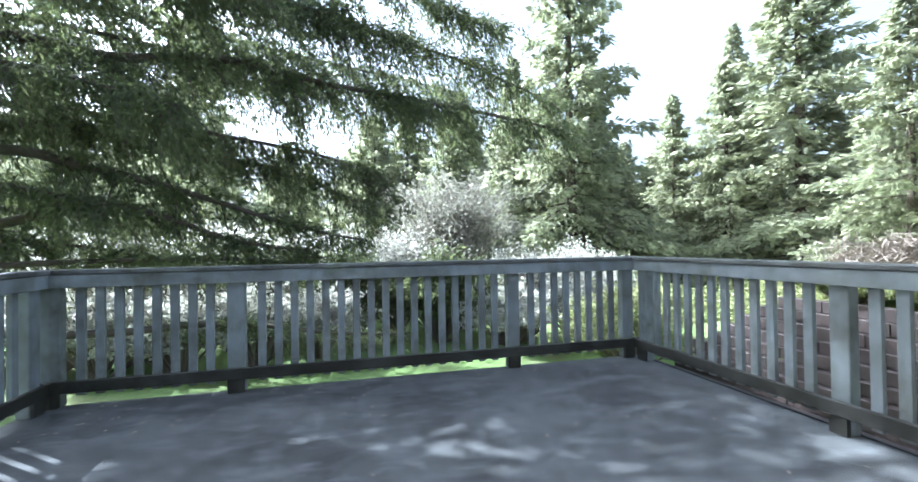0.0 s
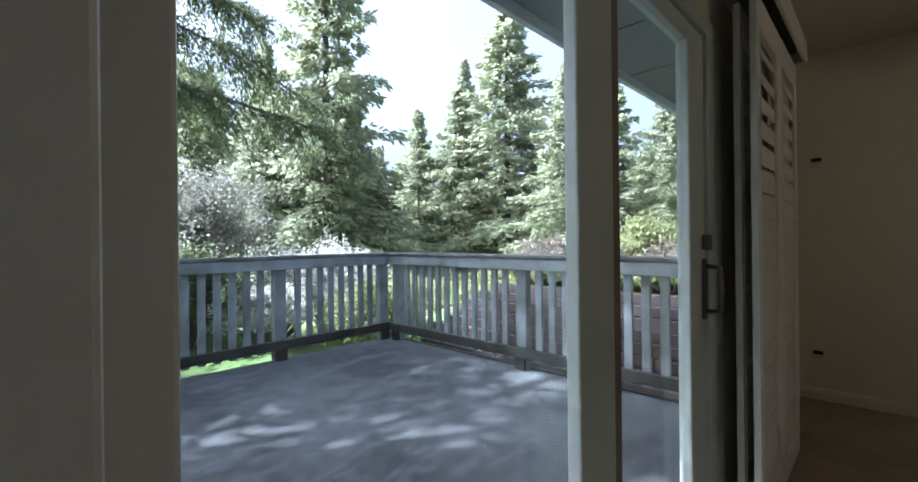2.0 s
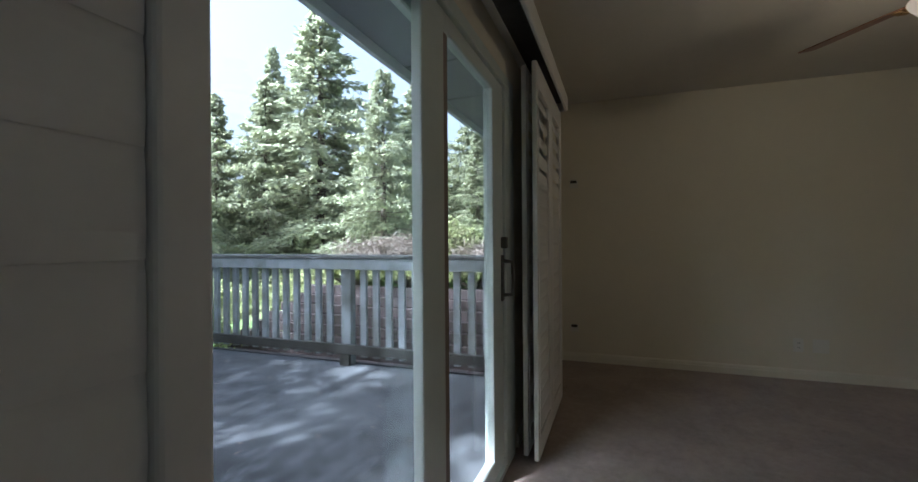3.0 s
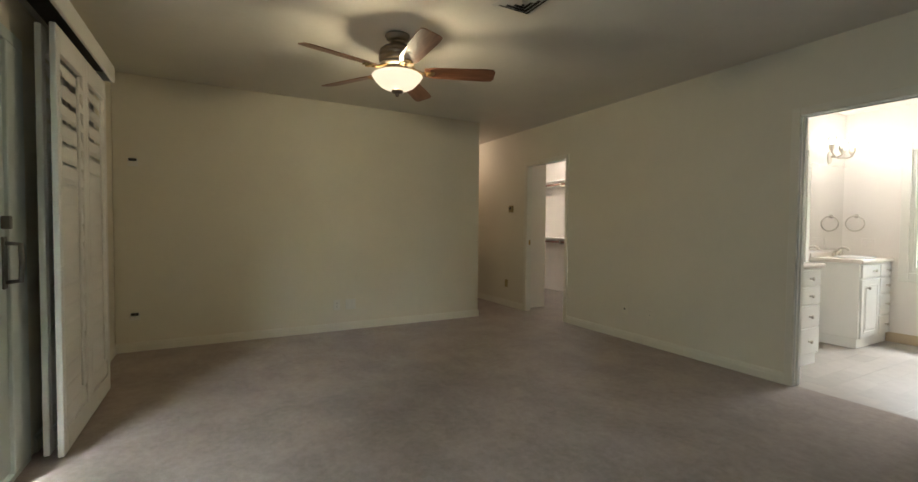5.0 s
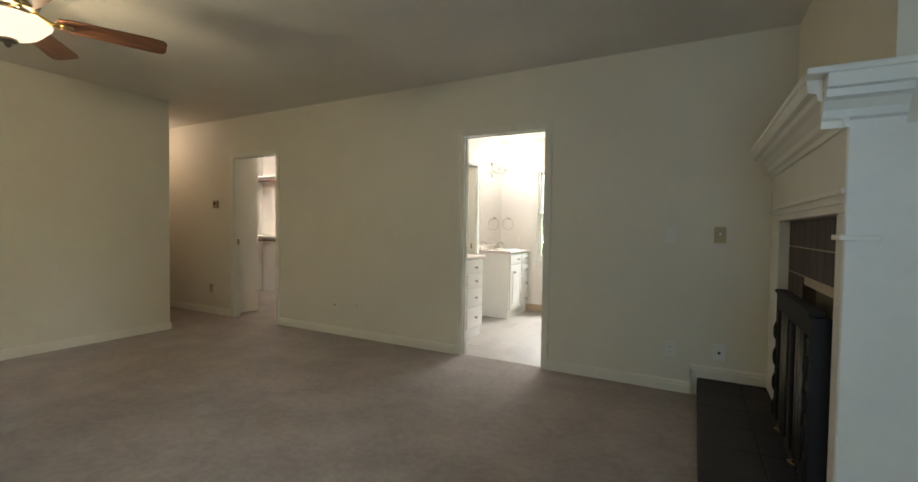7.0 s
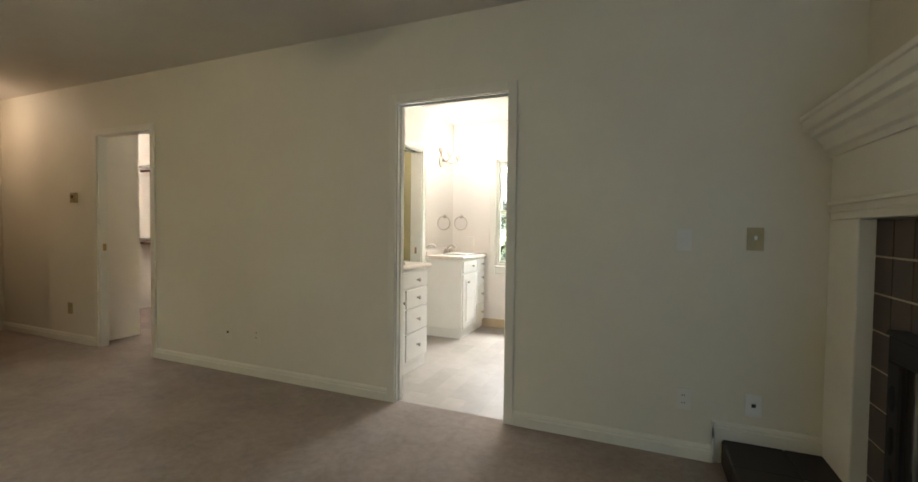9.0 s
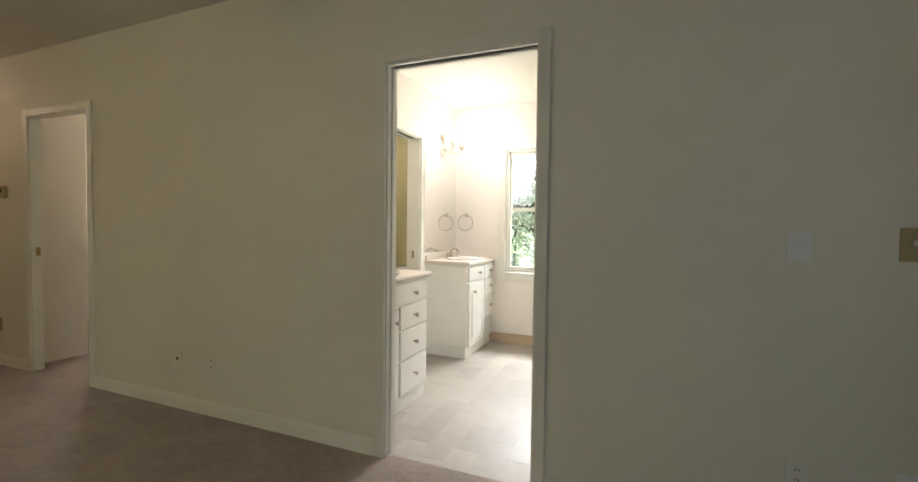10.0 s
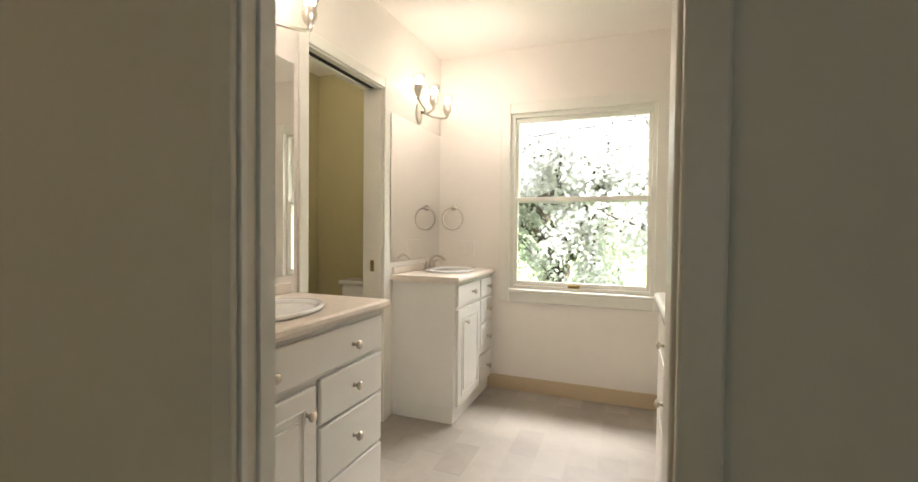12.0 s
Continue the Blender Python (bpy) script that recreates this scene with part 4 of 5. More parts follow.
# vanity lights
def sconce(y, z):
    s_ = thing("vanity_light", "brushed nickel three-light vanity fixture, lit", "wall light", (XM, y, z), group="vanity lights")
    bm = lathe(bmesh.new(), [(0.055, 0.0), (0.055, -0.01), (0.035, -0.022), (0.0, -0.026)], (0, 0, 0), "X", 24)
    bmesh.ops.scale(bm, vec=(1, 0.85, 1.35), verts=bm.verts[:])
    part("wall_plate", bm, NICKEL, s_)
    part("arm", tube(bmesh.new(), [(-0.02, 0, 0.01), (-0.08, 0, 0.0), (-0.115, 0, 0.02), (-0.12, 0, 0.055)], [0.012, 0.009, 0.009, 0.011], 10), NICKEL, s_)
    for sg in (-1, 1):
        part("arm", tube(bmesh.new(), [(-0.04, 0, 0.005), (-0.085, sg * 0.06, -0.012), (-0.115, sg * 0.14, -0.006), (-0.12, sg * 0.205, 0.01), (-0.12, sg * 0.235, 0.028), (-0.12, sg * 0.235, 0.055)], [0.009, 0.008, 0.008, 0.008, 0.009, 0.011], 10), NICKEL, s_)
    for k in (-1, 0, 1):
        c = (-0.12, k * 0.235, 0)
        part("holder", lathe(bmesh.new(), [(0.008, 0.02), (0.014, 0.03), (0.012, 0.042), (0.022, 0.052), (0.031, 0.075), (0.034, 0.092), (0.028, 0.112), (0.031, 0.116), (0.0, 0.117)], c, "Z", 14), NICKEL, s_)
        sh = part("shade", lathe(bmesh.new(), [(0.026, 0.115), (0.034, 0.14), (0.042, 0.185), (0.040, 0.187), (0.032, 0.14), (0.024, 0.117)], c, "Z", 18), GLASS, s_, "clear glass shade")
        sh.visible_shadow = False
        bl = part("bulb", lathe(bmesh.new(), [(0.012, 0.115), (0.024, 0.138), (0.026, 0.156), (0.016, 0.176), (0.0, 0.181)], c, "Z", 14), BULB, s_, "lit frosted bulb")
        bl.visible_shadow = False


sconce(-6.88, 2.01)
sconce(-5.36, 2.01)

# towel ring
tr_ = thing("towel_ring", "brushed nickel towel ring on the wall", "towel ring", (1.042, YW, 1.365))
part("mount", lathe(bmesh.new(), [(0.024, 0.0), (0.024, 0.008), (0.012, 0.014), (0.012, 0.035), (0.0, 0.038)], (0, 0, 0), "Y", 16), NICKEL, tr_)
part("ring", tube(bmesh.new(), [(0.086 * math.sin(a), 0.034, -0.086 + 0.086 * math.cos(a)) for a in [2 * math.pi * k / 32 for k in range(33)]], 0.0075, 8, False), NICKEL, tr_)

# bathroom window
bw = tagged(thing("window_1", "white double-hung bathroom window", "window"), kind="structure")
y0, y1 = YW - 0.11, YW - 0.02
for nm, a, b_ in (("frame_side", (-0.41, y0, 0.755), (-0.38, y1, 2.06)), ("frame_side", (0.565, y0, 0.755), (0.60, y1, 2.06)), ("frame_head", (-0.38, y0, 2.03), (0.565, y1, 2.06)), ("frame_sill", (-0.38, y0, 0.755), (0.565, y1, 0.785))):
    part(nm, B(a, b_, 0.003), TRIM, bw)
for nm, z0, z1, yy in (("upper_sash", 1.40, 2.03, YW - 0.09), ("lower_sash", 0.785, 1.44, YW - 0.055)):
    p = part(nm, B((-0.38, yy, z0), (-0.355, yy + 0.03, z1), 0.003), TRIM, bw)
    part("sash_stile", B((0.54, yy, z0), (0.565, yy + 0.03, z1), 0.003), TRIM, p)
    part("sash_rail", B((-0.355, yy, z0), (0.54, yy + 0.03, z0 + 0.032), 0.003), TRIM, p)
    part("sash_rail", B((-0.355, yy, z1 - 0.032), (0.54, yy + 0.03, z1), 0.003), TRIM, p)
    g = part("pane", B((-0.36, yy + 0.012, z0 + 0.025), (0.545, yy + 0.017, z1 - 0.025)), GLASS, p)
    g.visible_shadow = False
    if nm == "lower_sash":
        part("sash_lift", B((0.08, yy + 0.03, z0 - 0.004), (0.165, yy + 0.045, z0 + 0.02), 0.004), BRASS, p, "dark bronze sash lift")
for nm, a, b_ in (("trim_leg", (-0.48, YW, 0.66), (-0.405, YW + 0.018, 2.13)), ("trim_leg", (0.592, YW, 0.66), (0.667, YW + 0.018, 2.13)), ("trim_head", (-0.405, YW, 2.052), (0.592, YW + 0.018, 2.13)), ("trim_apron", (-0.405, YW, 0.66), (0.592, YW + 0.016, 0.735)), ("stool", (-0.405, YW - 0.02, 0.735), (0.592, YW + 0.03, 0.757))):
    part(nm, B(a, b_, 0.005, 2), TRIM, bw)

# toilet and paper holder in the small room behind the pocket doorway
to = thing("toilet", "white porcelain toilet with a closed lid", "toilet", (1.72, -6.92, 0.0))
part("tank", B((-0.22, -0.30, 0.38), (0.22, -0.12, 0.74), 0.03, 3), PORCELAIN, to)
part("tank_lid", B((-0.235, -0.315, 0.74), (0.235, -0.105, 0.775), 0.012, 2), PORCELAIN, to)
bm = lathe(bmesh.new(), [(0.10, 0.0), (0.11, 0.05), (0.10, 0.18), (0.16, 0.33), (0.19, 0.39), (0.19, 0.41), (0.0, 0.41)], (0, 0.12, 0), "Z", 28)
bmesh.ops.scale(bm, vec=(0.95, 1.25, 1.0), verts=bm.verts[:])
part("bowl", bm, PORCELAIN, to)
bm = lathe(bmesh.new(), [(0.19, 0.41), (0.195, 0.425), (0.18, 0.44), (0.0, 0.442)], (0, 0.12, 0), "Z", 28)
bmesh.ops.scale(bm, vec=(0.95, 1.25, 1.0), verts=bm.verts[:])
part("seat_lid", bm, PORCELAIN, to)
ph = thing("paper_holder", "bronze toilet paper holder on the olive wall", "paper holder", (2.33, -6.95, 0.72))
part("mount", lathe(bmesh.new(), [(0.03, 0.0), (0.03, -0.01), (0.014, -0.018), (0.014, -0.06), (0.0, -0.062)], (0, 0, 0), "X", 16), PEWTER, ph)
part("arm", tube(bmesh.new(), [(-0.055, 0, 0), (-0.06, 0.06, 0.0), (-0.06, 0.14, -0.005), (-0.06, 0.15, -0.03)], 0.007, 8), PEWTER, ph)

# ---- deck ----
DZ = -0.03
setting("deck_floor", B((-2.46, 0.13, DZ - 0.22), (3.19, 4.19, DZ), 0.006), DECK, "grey coated deck floor with stains and leaf litter", "deck")
# Thin near-black strip laid along the edge of the deck.
part("edge_strip", B((3.15, 0.14, DZ), (3.188, 4.18, DZ + 0.012), 0.003), HOLE, bpy.data.objects["deck_floor"], "dark strip along the deck edge")


def railing(axis, at, face, lo, hi, posts, label):
    """One run of deck railing along an axis; face points to the deck."""
    r = thing("deck_railing", label, "railing", group="deck railings")
    def b(u0, u1, d0, d1, z0, z1, bev=0.004):
        e0, e1 = sorted((at + face * d0, at + face * d1))
        return B((u0, e0, z0), (u1, e1, z1), bev) if axis == "X" else B((e0, u0, z0), (e1, u1, z1), bev)
    part("cap_rail", b(lo, hi, -0.075, 0.07, 1.045, 1.083, 0.006), RAILCAP, r, "grimy weathered cap board")
    part("top_rail", b(lo, hi, 0.022, 0.058, 0.935, 1.043), RAILPAINT, r)
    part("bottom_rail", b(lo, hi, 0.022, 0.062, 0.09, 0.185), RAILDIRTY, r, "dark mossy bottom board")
    for p0, p1 in posts:
        part("post", b(p0, p1, -0.07, 0.02, DZ, 1.044, 0.006), RAILPAINT, r)
        # Darker block at the foot of each post.
        part("post_foot", b(p0 + 0.004, p1 - 0.004, -0.02, 0.05, DZ, 0.092), RAILDIRTY, r, "dark post foot")
    e = 0.033
    me = mesh_of("baluster", box(bmesh.new(), (-e, -0.018, 0.06), (e, 0.02, 1.042), 0.003) if axis == "X" else box(bmesh.new(), (-0.02, -e, 0.06), (0.018, e, 1.042), 0.003), RAILPAINT)
    marks = sorted(posts)
    for (a0, a1), (c0, c1) in zip(marks, marks[1:]):
        n = max(1, round((c0 - a1) / 0.1375) - 1)
        for k in range(n):
            u = a1 + (c0 - a1) * (k + 1) / (n + 1)
            o = part("baluster", me, RAILPAINT, r)
            o.location = (u, at, 0) if axis == "X" else (at, u, 0)
    return r


railing("X", 4.14, -1, -2.44, 3.14, [(-2.42, -2.27), (-1.045, -0.90), (1.575, 1.705), (2.925, 3.06)], "weathered pale grey wooden deck railing along the front")
railing("Y", 3.09, -1, 0.15, 4.06, [(0.16, 0.26), (1.96, 2.08), (3.905, 4.045)], "weathered pale grey wooden deck railing beside the terraced bank")
railing("Y", -2.37, 1, 0.15, 4.06, [(0.16, 0.26), (1.95, 2.10), (3.90, 4.03)], "weathered pale grey wooden deck railing under the fir")

r_l = np.random.default_rng(77)
n_l = 120
lit_b = np.stack([r_l.uniform(-2.3, 2.9, n_l), np.where(r_l.uniform(0, 1, n_l) < 0.6, 4.12 - np.abs(r_l.normal(0, 0.35, n_l)), r_l.uniform(0.4, 4.1, n_l)), np.full(n_l, DZ + 0.003)], 1)
ang = r_l.uniform(0, 6.28, n_l)
lit_t = lit_b + np.stack([np.cos(ang) * 0.04, np.sin(ang) * 0.04, r_l.uniform(0.0, 0.008, n_l)], 1)


def litter_mesh():
    bm = bmesh.new()
    for a, b in zip(lit_b, lit_t):
        a, b = Vector(a), Vector(b)
        s_ = (b - a).cross(Vector((0, 0, 1))).normalized() * 0.011
        m = a.lerp(b, 0.5)
        bm.faces.new([bm.verts.new(v) for v in (a, m + s_, b, m - s_)])
    return bm


leaf_litter = part("leaf_litter", litter_mesh(), BRUSHTWIG)
tagged(leaf_litter, "scattered dry brown leaves lying on the deck", "leaves", kind="stuff")

# ---- eave and outer walls ----
ev = tagged(thing("eave", "grey plywood soffit with a pale fascia board", "eave"), kind="structure")
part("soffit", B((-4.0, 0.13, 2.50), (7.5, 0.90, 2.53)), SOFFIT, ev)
part("fascia", B((-4.0, 0.90, 2.43), (7.5, 0.94, 2.62), 0.004), FASCIA, ev, "pale blue-grey fascia board")
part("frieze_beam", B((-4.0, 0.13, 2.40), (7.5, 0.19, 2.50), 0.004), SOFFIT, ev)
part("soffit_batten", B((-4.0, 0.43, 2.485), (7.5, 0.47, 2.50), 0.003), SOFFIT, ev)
for x in (0.6, 2.2, 3.0, 5.4):
    part("soffit_joint", B((x, 0.19, 2.497), (x + 0.008, 0.90, 2.5005)), HOLE, ev)
setting("roof", B((-4.2, -7.9, 2.76), (7.6, 0.96, 2.9)), SIDING, "dark house roof", "roof")
setting("roof_fill", B((-4.0, 0.2, 2.62), (7.5, 0.90, 2.76)), SIDING, "closed eave above the soffit", "roof")
setting("outer_wall_east", B((3.97, 0.0, -1.7), (7.0, 0.12, 2.40)), SIDING, "grey house siding", "wall")
setting("outer_wall_low", B((-4.0, -0.4, -2.2), (7.0, 0.0, -0.13)), SIDING, "grey house siding below the floor", "wall")

# ---- ground ----
def ground_z(x, y):
    """Lawn below the deck, rising to a bank in the east and falling away far off."""
    z = -1.3
    bank = min(1.0, max(0.0, (x - 6.6) / 0.5)) * min(1.0, max(0.0, (7.5 - y) / 2.5)) * min(1.0, max(0.0, (y + 2.5) / 1.5))
    z += 1.55 * bank
    slope = min(1.0, max(0.0, (x - 3.0) / 3.5)) * min(1.0, max(0.0, (12.0 - y) / 6.0))
    z += 0.1 * slope
    if y < -7.0:
        z += 0.1 * min(1.0, (-7.0 - y) / 3.0)
    z += 0.42 * min(1.0, max(0.0, (y - 4.8) / 1.8)) * min(1.0, max(0.0, (4.5 - x) / 1.5))
    d = math.hypot(x, y)
    if d > 14:
        z += min(1.2, (d - 14) * 0.06)
    return z + 0.06 * noise.noise(Vector((x * 0.3, y * 0.3, 0)))


def ground_sheet():
    ax = [-400, -150, -80, -50] + [-40 + k * 2 for k in range(10)] + [-20 + k * 0.7 for k in range(58)] + [21 + k * 2 for k in range(12)] + [50, 80, 150, 400]
    bm = bmesh.new()
    g = [[bm.verts.new((x, y, ground_z(x, y))) for y in ax] for x in ax]
    for i in range(len(ax) - 1):
        for j in range(len(ax) - 1):
            f = bm.faces.new((g[i][j], g[i + 1][j], g[i + 1][j + 1], g[i][j + 1]))
            f.smooth = True
    return bm


setting("ground", ground_sheet(), GROUND, "sunlit lawn falling away from the house", "lawn")

# ---- terraced timber bank ----
tb = thing("timber_retaining_wall", "red-brown stepped timber retaining wall against the bank", "retaining wall", group="")
rng = random.Random(5)
for j in range(10):
    x = 5.75 + j * 0.10
    y_end = 6.9 - 0.25 * max(0, j - 3)
    y = -1.2
    while y < y_end - 0.3:
        ln = min(rng.uniform(2.3, 3.6), y_end - y)
        dz = rng.uniform(-0.008, 0.008)
        part("timber", B((x, y, -1.42 + j * 0.178 + dz), (x + 0.17, y + ln - 0.008, -1.25 + j * 0.178 + dz), 0.008), TIMBER, tb)
        y += ln


# ---- plants ----
def shards(name, base, tip, width, material, rng_):
    """Many narrow four-cornered leaves from their base points to their tips."""
    n = len(base)
    d = tip - base
    rnd = rng_.normal(size=(n, 3))
    side = np.cross(d, rnd)
    side /= np.linalg.norm(side, axis=1, keepdims=True) + 1e-9
    w = np.asarray(width).reshape(-1, 1) * np.ones((n, 1))
    mid = base + d * 0.45
    co = np.empty((n, 4, 3))
    co[:, 0], co[:, 1], co[:, 2], co[:, 3] = base, mid + side * w, tip, mid - side * w
    me = bpy.data.meshes.new(name)
    me.vertices.add(n * 4)
    me.vertices.foreach_set("co", co.reshape(-1))
    me.loops.add(n * 4)
    me.loops.foreach_set("vertex_index", np.arange(n * 4))
    me.polygons.add(n)
    me.polygons.foreach_set("loop_start", np.arange(n) * 4)
    me.update(calc_edges=True)
    me.validate()
    me.materials.append(material)
    return me


def conifer(height, radius, n_branch, per_branch, seed, leaf=0.3):
    """Meshes of a fir: a tapered trunk with limbs, and a crown of drooping needle sprays."""
    r = np.random.default_rng(seed)
    trunk = bmesh.new()
    tube(trunk, [(0, 0, -0.5), (0.05, 0, height * 0.4), (0, 0.04, height * 0.97)], [height * 0.018, height * 0.012, 0.02], 8)
    bases, tips = [], []
    for k in range(n_branch):
        u = (k + r.uniform()) / n_branch
        z = height * (0.06 + 0.93 * u)
        ln = radius * (1 - u) ** 0.88 * r.uniform(0.34, 1.32) + 0.15
        a = k * 2.399 + r.uniform(-0.4, 0.4)
        rise = 0.25 * u - 0.12 + r.uniform(-0.07, 0.07)
        droop = r.uniform(0.06, 0.30) * (1 - u)
        if ln > 0.8 and k % 2 == 0:
            tube(trunk, [(0, 0, z), (math.cos(a) * ln * 0.5, math.sin(a) * ln * 0.5, z + rise * ln * 0.5 - droop * ln * 0.2), (math.cos(a) * ln * 0.9, math.sin(a) * ln * 0.9, z + rise * ln * 0.9 - droop * ln * 0.8)], [0.05, 0.03, 0.01], 4, False)
        m = int(per_branch * (0.25 + ln / radius))
        s = r.uniform(0.12, 1.0, m) ** 0.7
        lat = r.normal(0, 1, m) * 0.16 * ln * (1.15 - s) * 1.2
        rad = s * ln
        px = math.cos(a) * rad - math.sin(a) * lat
        py = math.sin(a) * rad + math.cos(a) * lat
        pz = z + rise * rad - droop * ln * s ** 2 - np.abs(lat) * 0.3 + r.normal(0, 0.065, m) * (1 + ln * 0.2)
        b = np.stack([px, py, pz], 1)
        out = np.stack([math.cos(a) - math.sin(a) * np.sign(lat) * 0.9, math.sin(a) + math.cos(a) * np.sign(lat) * 0.9, np.full(m, -0.45)], 1) + r.normal(0, 0.4, (m, 3))
        out /= np.linalg.norm(out, axis=1, keepdims=True)
        bases.append(b)
        tips.append(b + out * leaf * r.uniform(0.6, 1.3, (m, 1)))
    base, tip = np.concatenate(bases), np.concatenate(tips)
    return mesh_of("trunk", trunk, BARK), shards("crown", base, tip, leaf * 0.16 * r.uniform(0.6, 1.5, len(base)), NEEDLES_HAZED, r)


FIRS = [conifer(15.0, 4.0, 190, 190, 3, 0.34), conifer(15.0, 3.3, 170, 170, 8, 0.34), conifer(15.0, 4.7, 160, 210, 15, 0.36)]
fir_proto = []
for tm, cm in FIRS:
    t = thing("fir_tree", "tall green fir beyond the lawn, needles paled for haze", "tree", (0, 0, 0), group="firs beyond the lawn")
    part("trunk", tm, BARK, t)
    part("crown", cm, NEEDLES_HAZED, t)
    fir_proto.append(t)


def plant_fir(kind, x, y, top, width=1.0, turn=0.0):
    """Stand a fir on the ground so that its tip reaches the height top."""
    g = ground_z(x, y)
    s = (top - g) / 15.0
    o = copy_thing(fir_proto[kind], Matrix.Identity(4))
    o.matrix_basis = pose(x, y, g, 0, 0, turn) @ Matrix.Diagonal((s * width, s * width, s, 1))
    return o


plant_fir(0, 19.0, 14.4, 14.2, 1.25, 20)
plant_fir(1, 19.6, 18.2, 12.6, 0.75, 80)
plant_fir(0, 9.9, 17.7, 17.0, 0.85, 140)
plant_fir(1, 8.0, 19.8, 10.5, 0.9, 10)
plant_fir(1, 11.6, 19.0, 10.2, 0.9, 200)
plant_fir(1, 17.0, 19.6, 9.2, 1.1, 15)
plant_fir(2, 18.0, 17.2, 10.2, 0.9, 120)
plant_fir(2, 1.5, 22.5, 8.0, 1.3, 210)
plant_fir(1, 3.4, 24.5, 8.6, 1.4, 310)
plant_fir(0, 6.4, 23.0, 8.8, 1.2, 170)
plant_fir(0, -5.0, 17.0, 8.5, 1.2, 33)
plant_fir(2, -9.5, 17.5, 8.0, 1.2, 77)
plant_fir(2, 15.8, 8.8, 8.6, 1.0, 200)
plant_fir(1, 16.5, 4.8, 5.9, 1.2, 45)
plant_fir(2, 20.0, 6.2, 8.0, 1.1, 95)
plant_fir(0, 23.0, 10.5, 11.0, 1.2, 300)
plant_fir(2, 22.0, 1.5, 7.5, 1.2, 10)
plant_fir(2, 13.2, 19.5, 6.2, 1.5, 60)
plant_fir(0, 4.5, 19.0, 7.4, 1.1, 250)
plant_fir(2, 11.5, 24.0, 7.0, 1.5, 20)
plant_fir(1, 17.5, 24.5, 7.8, 1.4, 70)
plant_fir(2, 21.5, 25.0, 9.2, 1.1, 130)
plant_fir(0, 25.0, 22.5, 10.0, 1.1, 220)
plant_fir(2, 14.5, 27.0, 8.0, 1.4, 330)
plant_fir(1, 6.5, 24.0, 8.6, 1.3, 15)
plant_fir(2, 1.5, 26.0, 9.0, 1.3, 77)
for k, (x, y, top) in enumerate(((-3.0, 25.0, 7.0), (-8.5, 24.0, 7.8), (-13.0, 22.0, 7.2), (-18.5, 19.0, 8.0))):
    plant_fir(k % 3, x, y, top, 1.35, 50 * k)
# Unseen firs added in the west to darken the deck and its right railing.
plant_fir(0, -12.0, 3.0, 15.0, 1.0, 25)
plant_fir(2, -13.0, -2.0, 14.0, 1.0, 65)
rng = random.Random(11)
for k in range(34):
    a = radians(-40 + k * 5.2 + rng.uniform(-2, 2))
    d = rng.uniform(28, 44)
    plant_fir(k % 3, d * math.sin(a), d * math.cos(a), rng.uniform(5.0, 9.5) + (2.0 if k % 4 == 0 else 0), rng.uniform(1.0, 1.6), rng.uniform(0, 360))
for p in fir_proto:
    p.matrix_basis = pose(*[(-24, 26, ground_z(-24, 26)), (-14, 34, ground_z(-14, 34)), (-33, 22, ground_z(-33, 22))][fir_proto.index(p)])


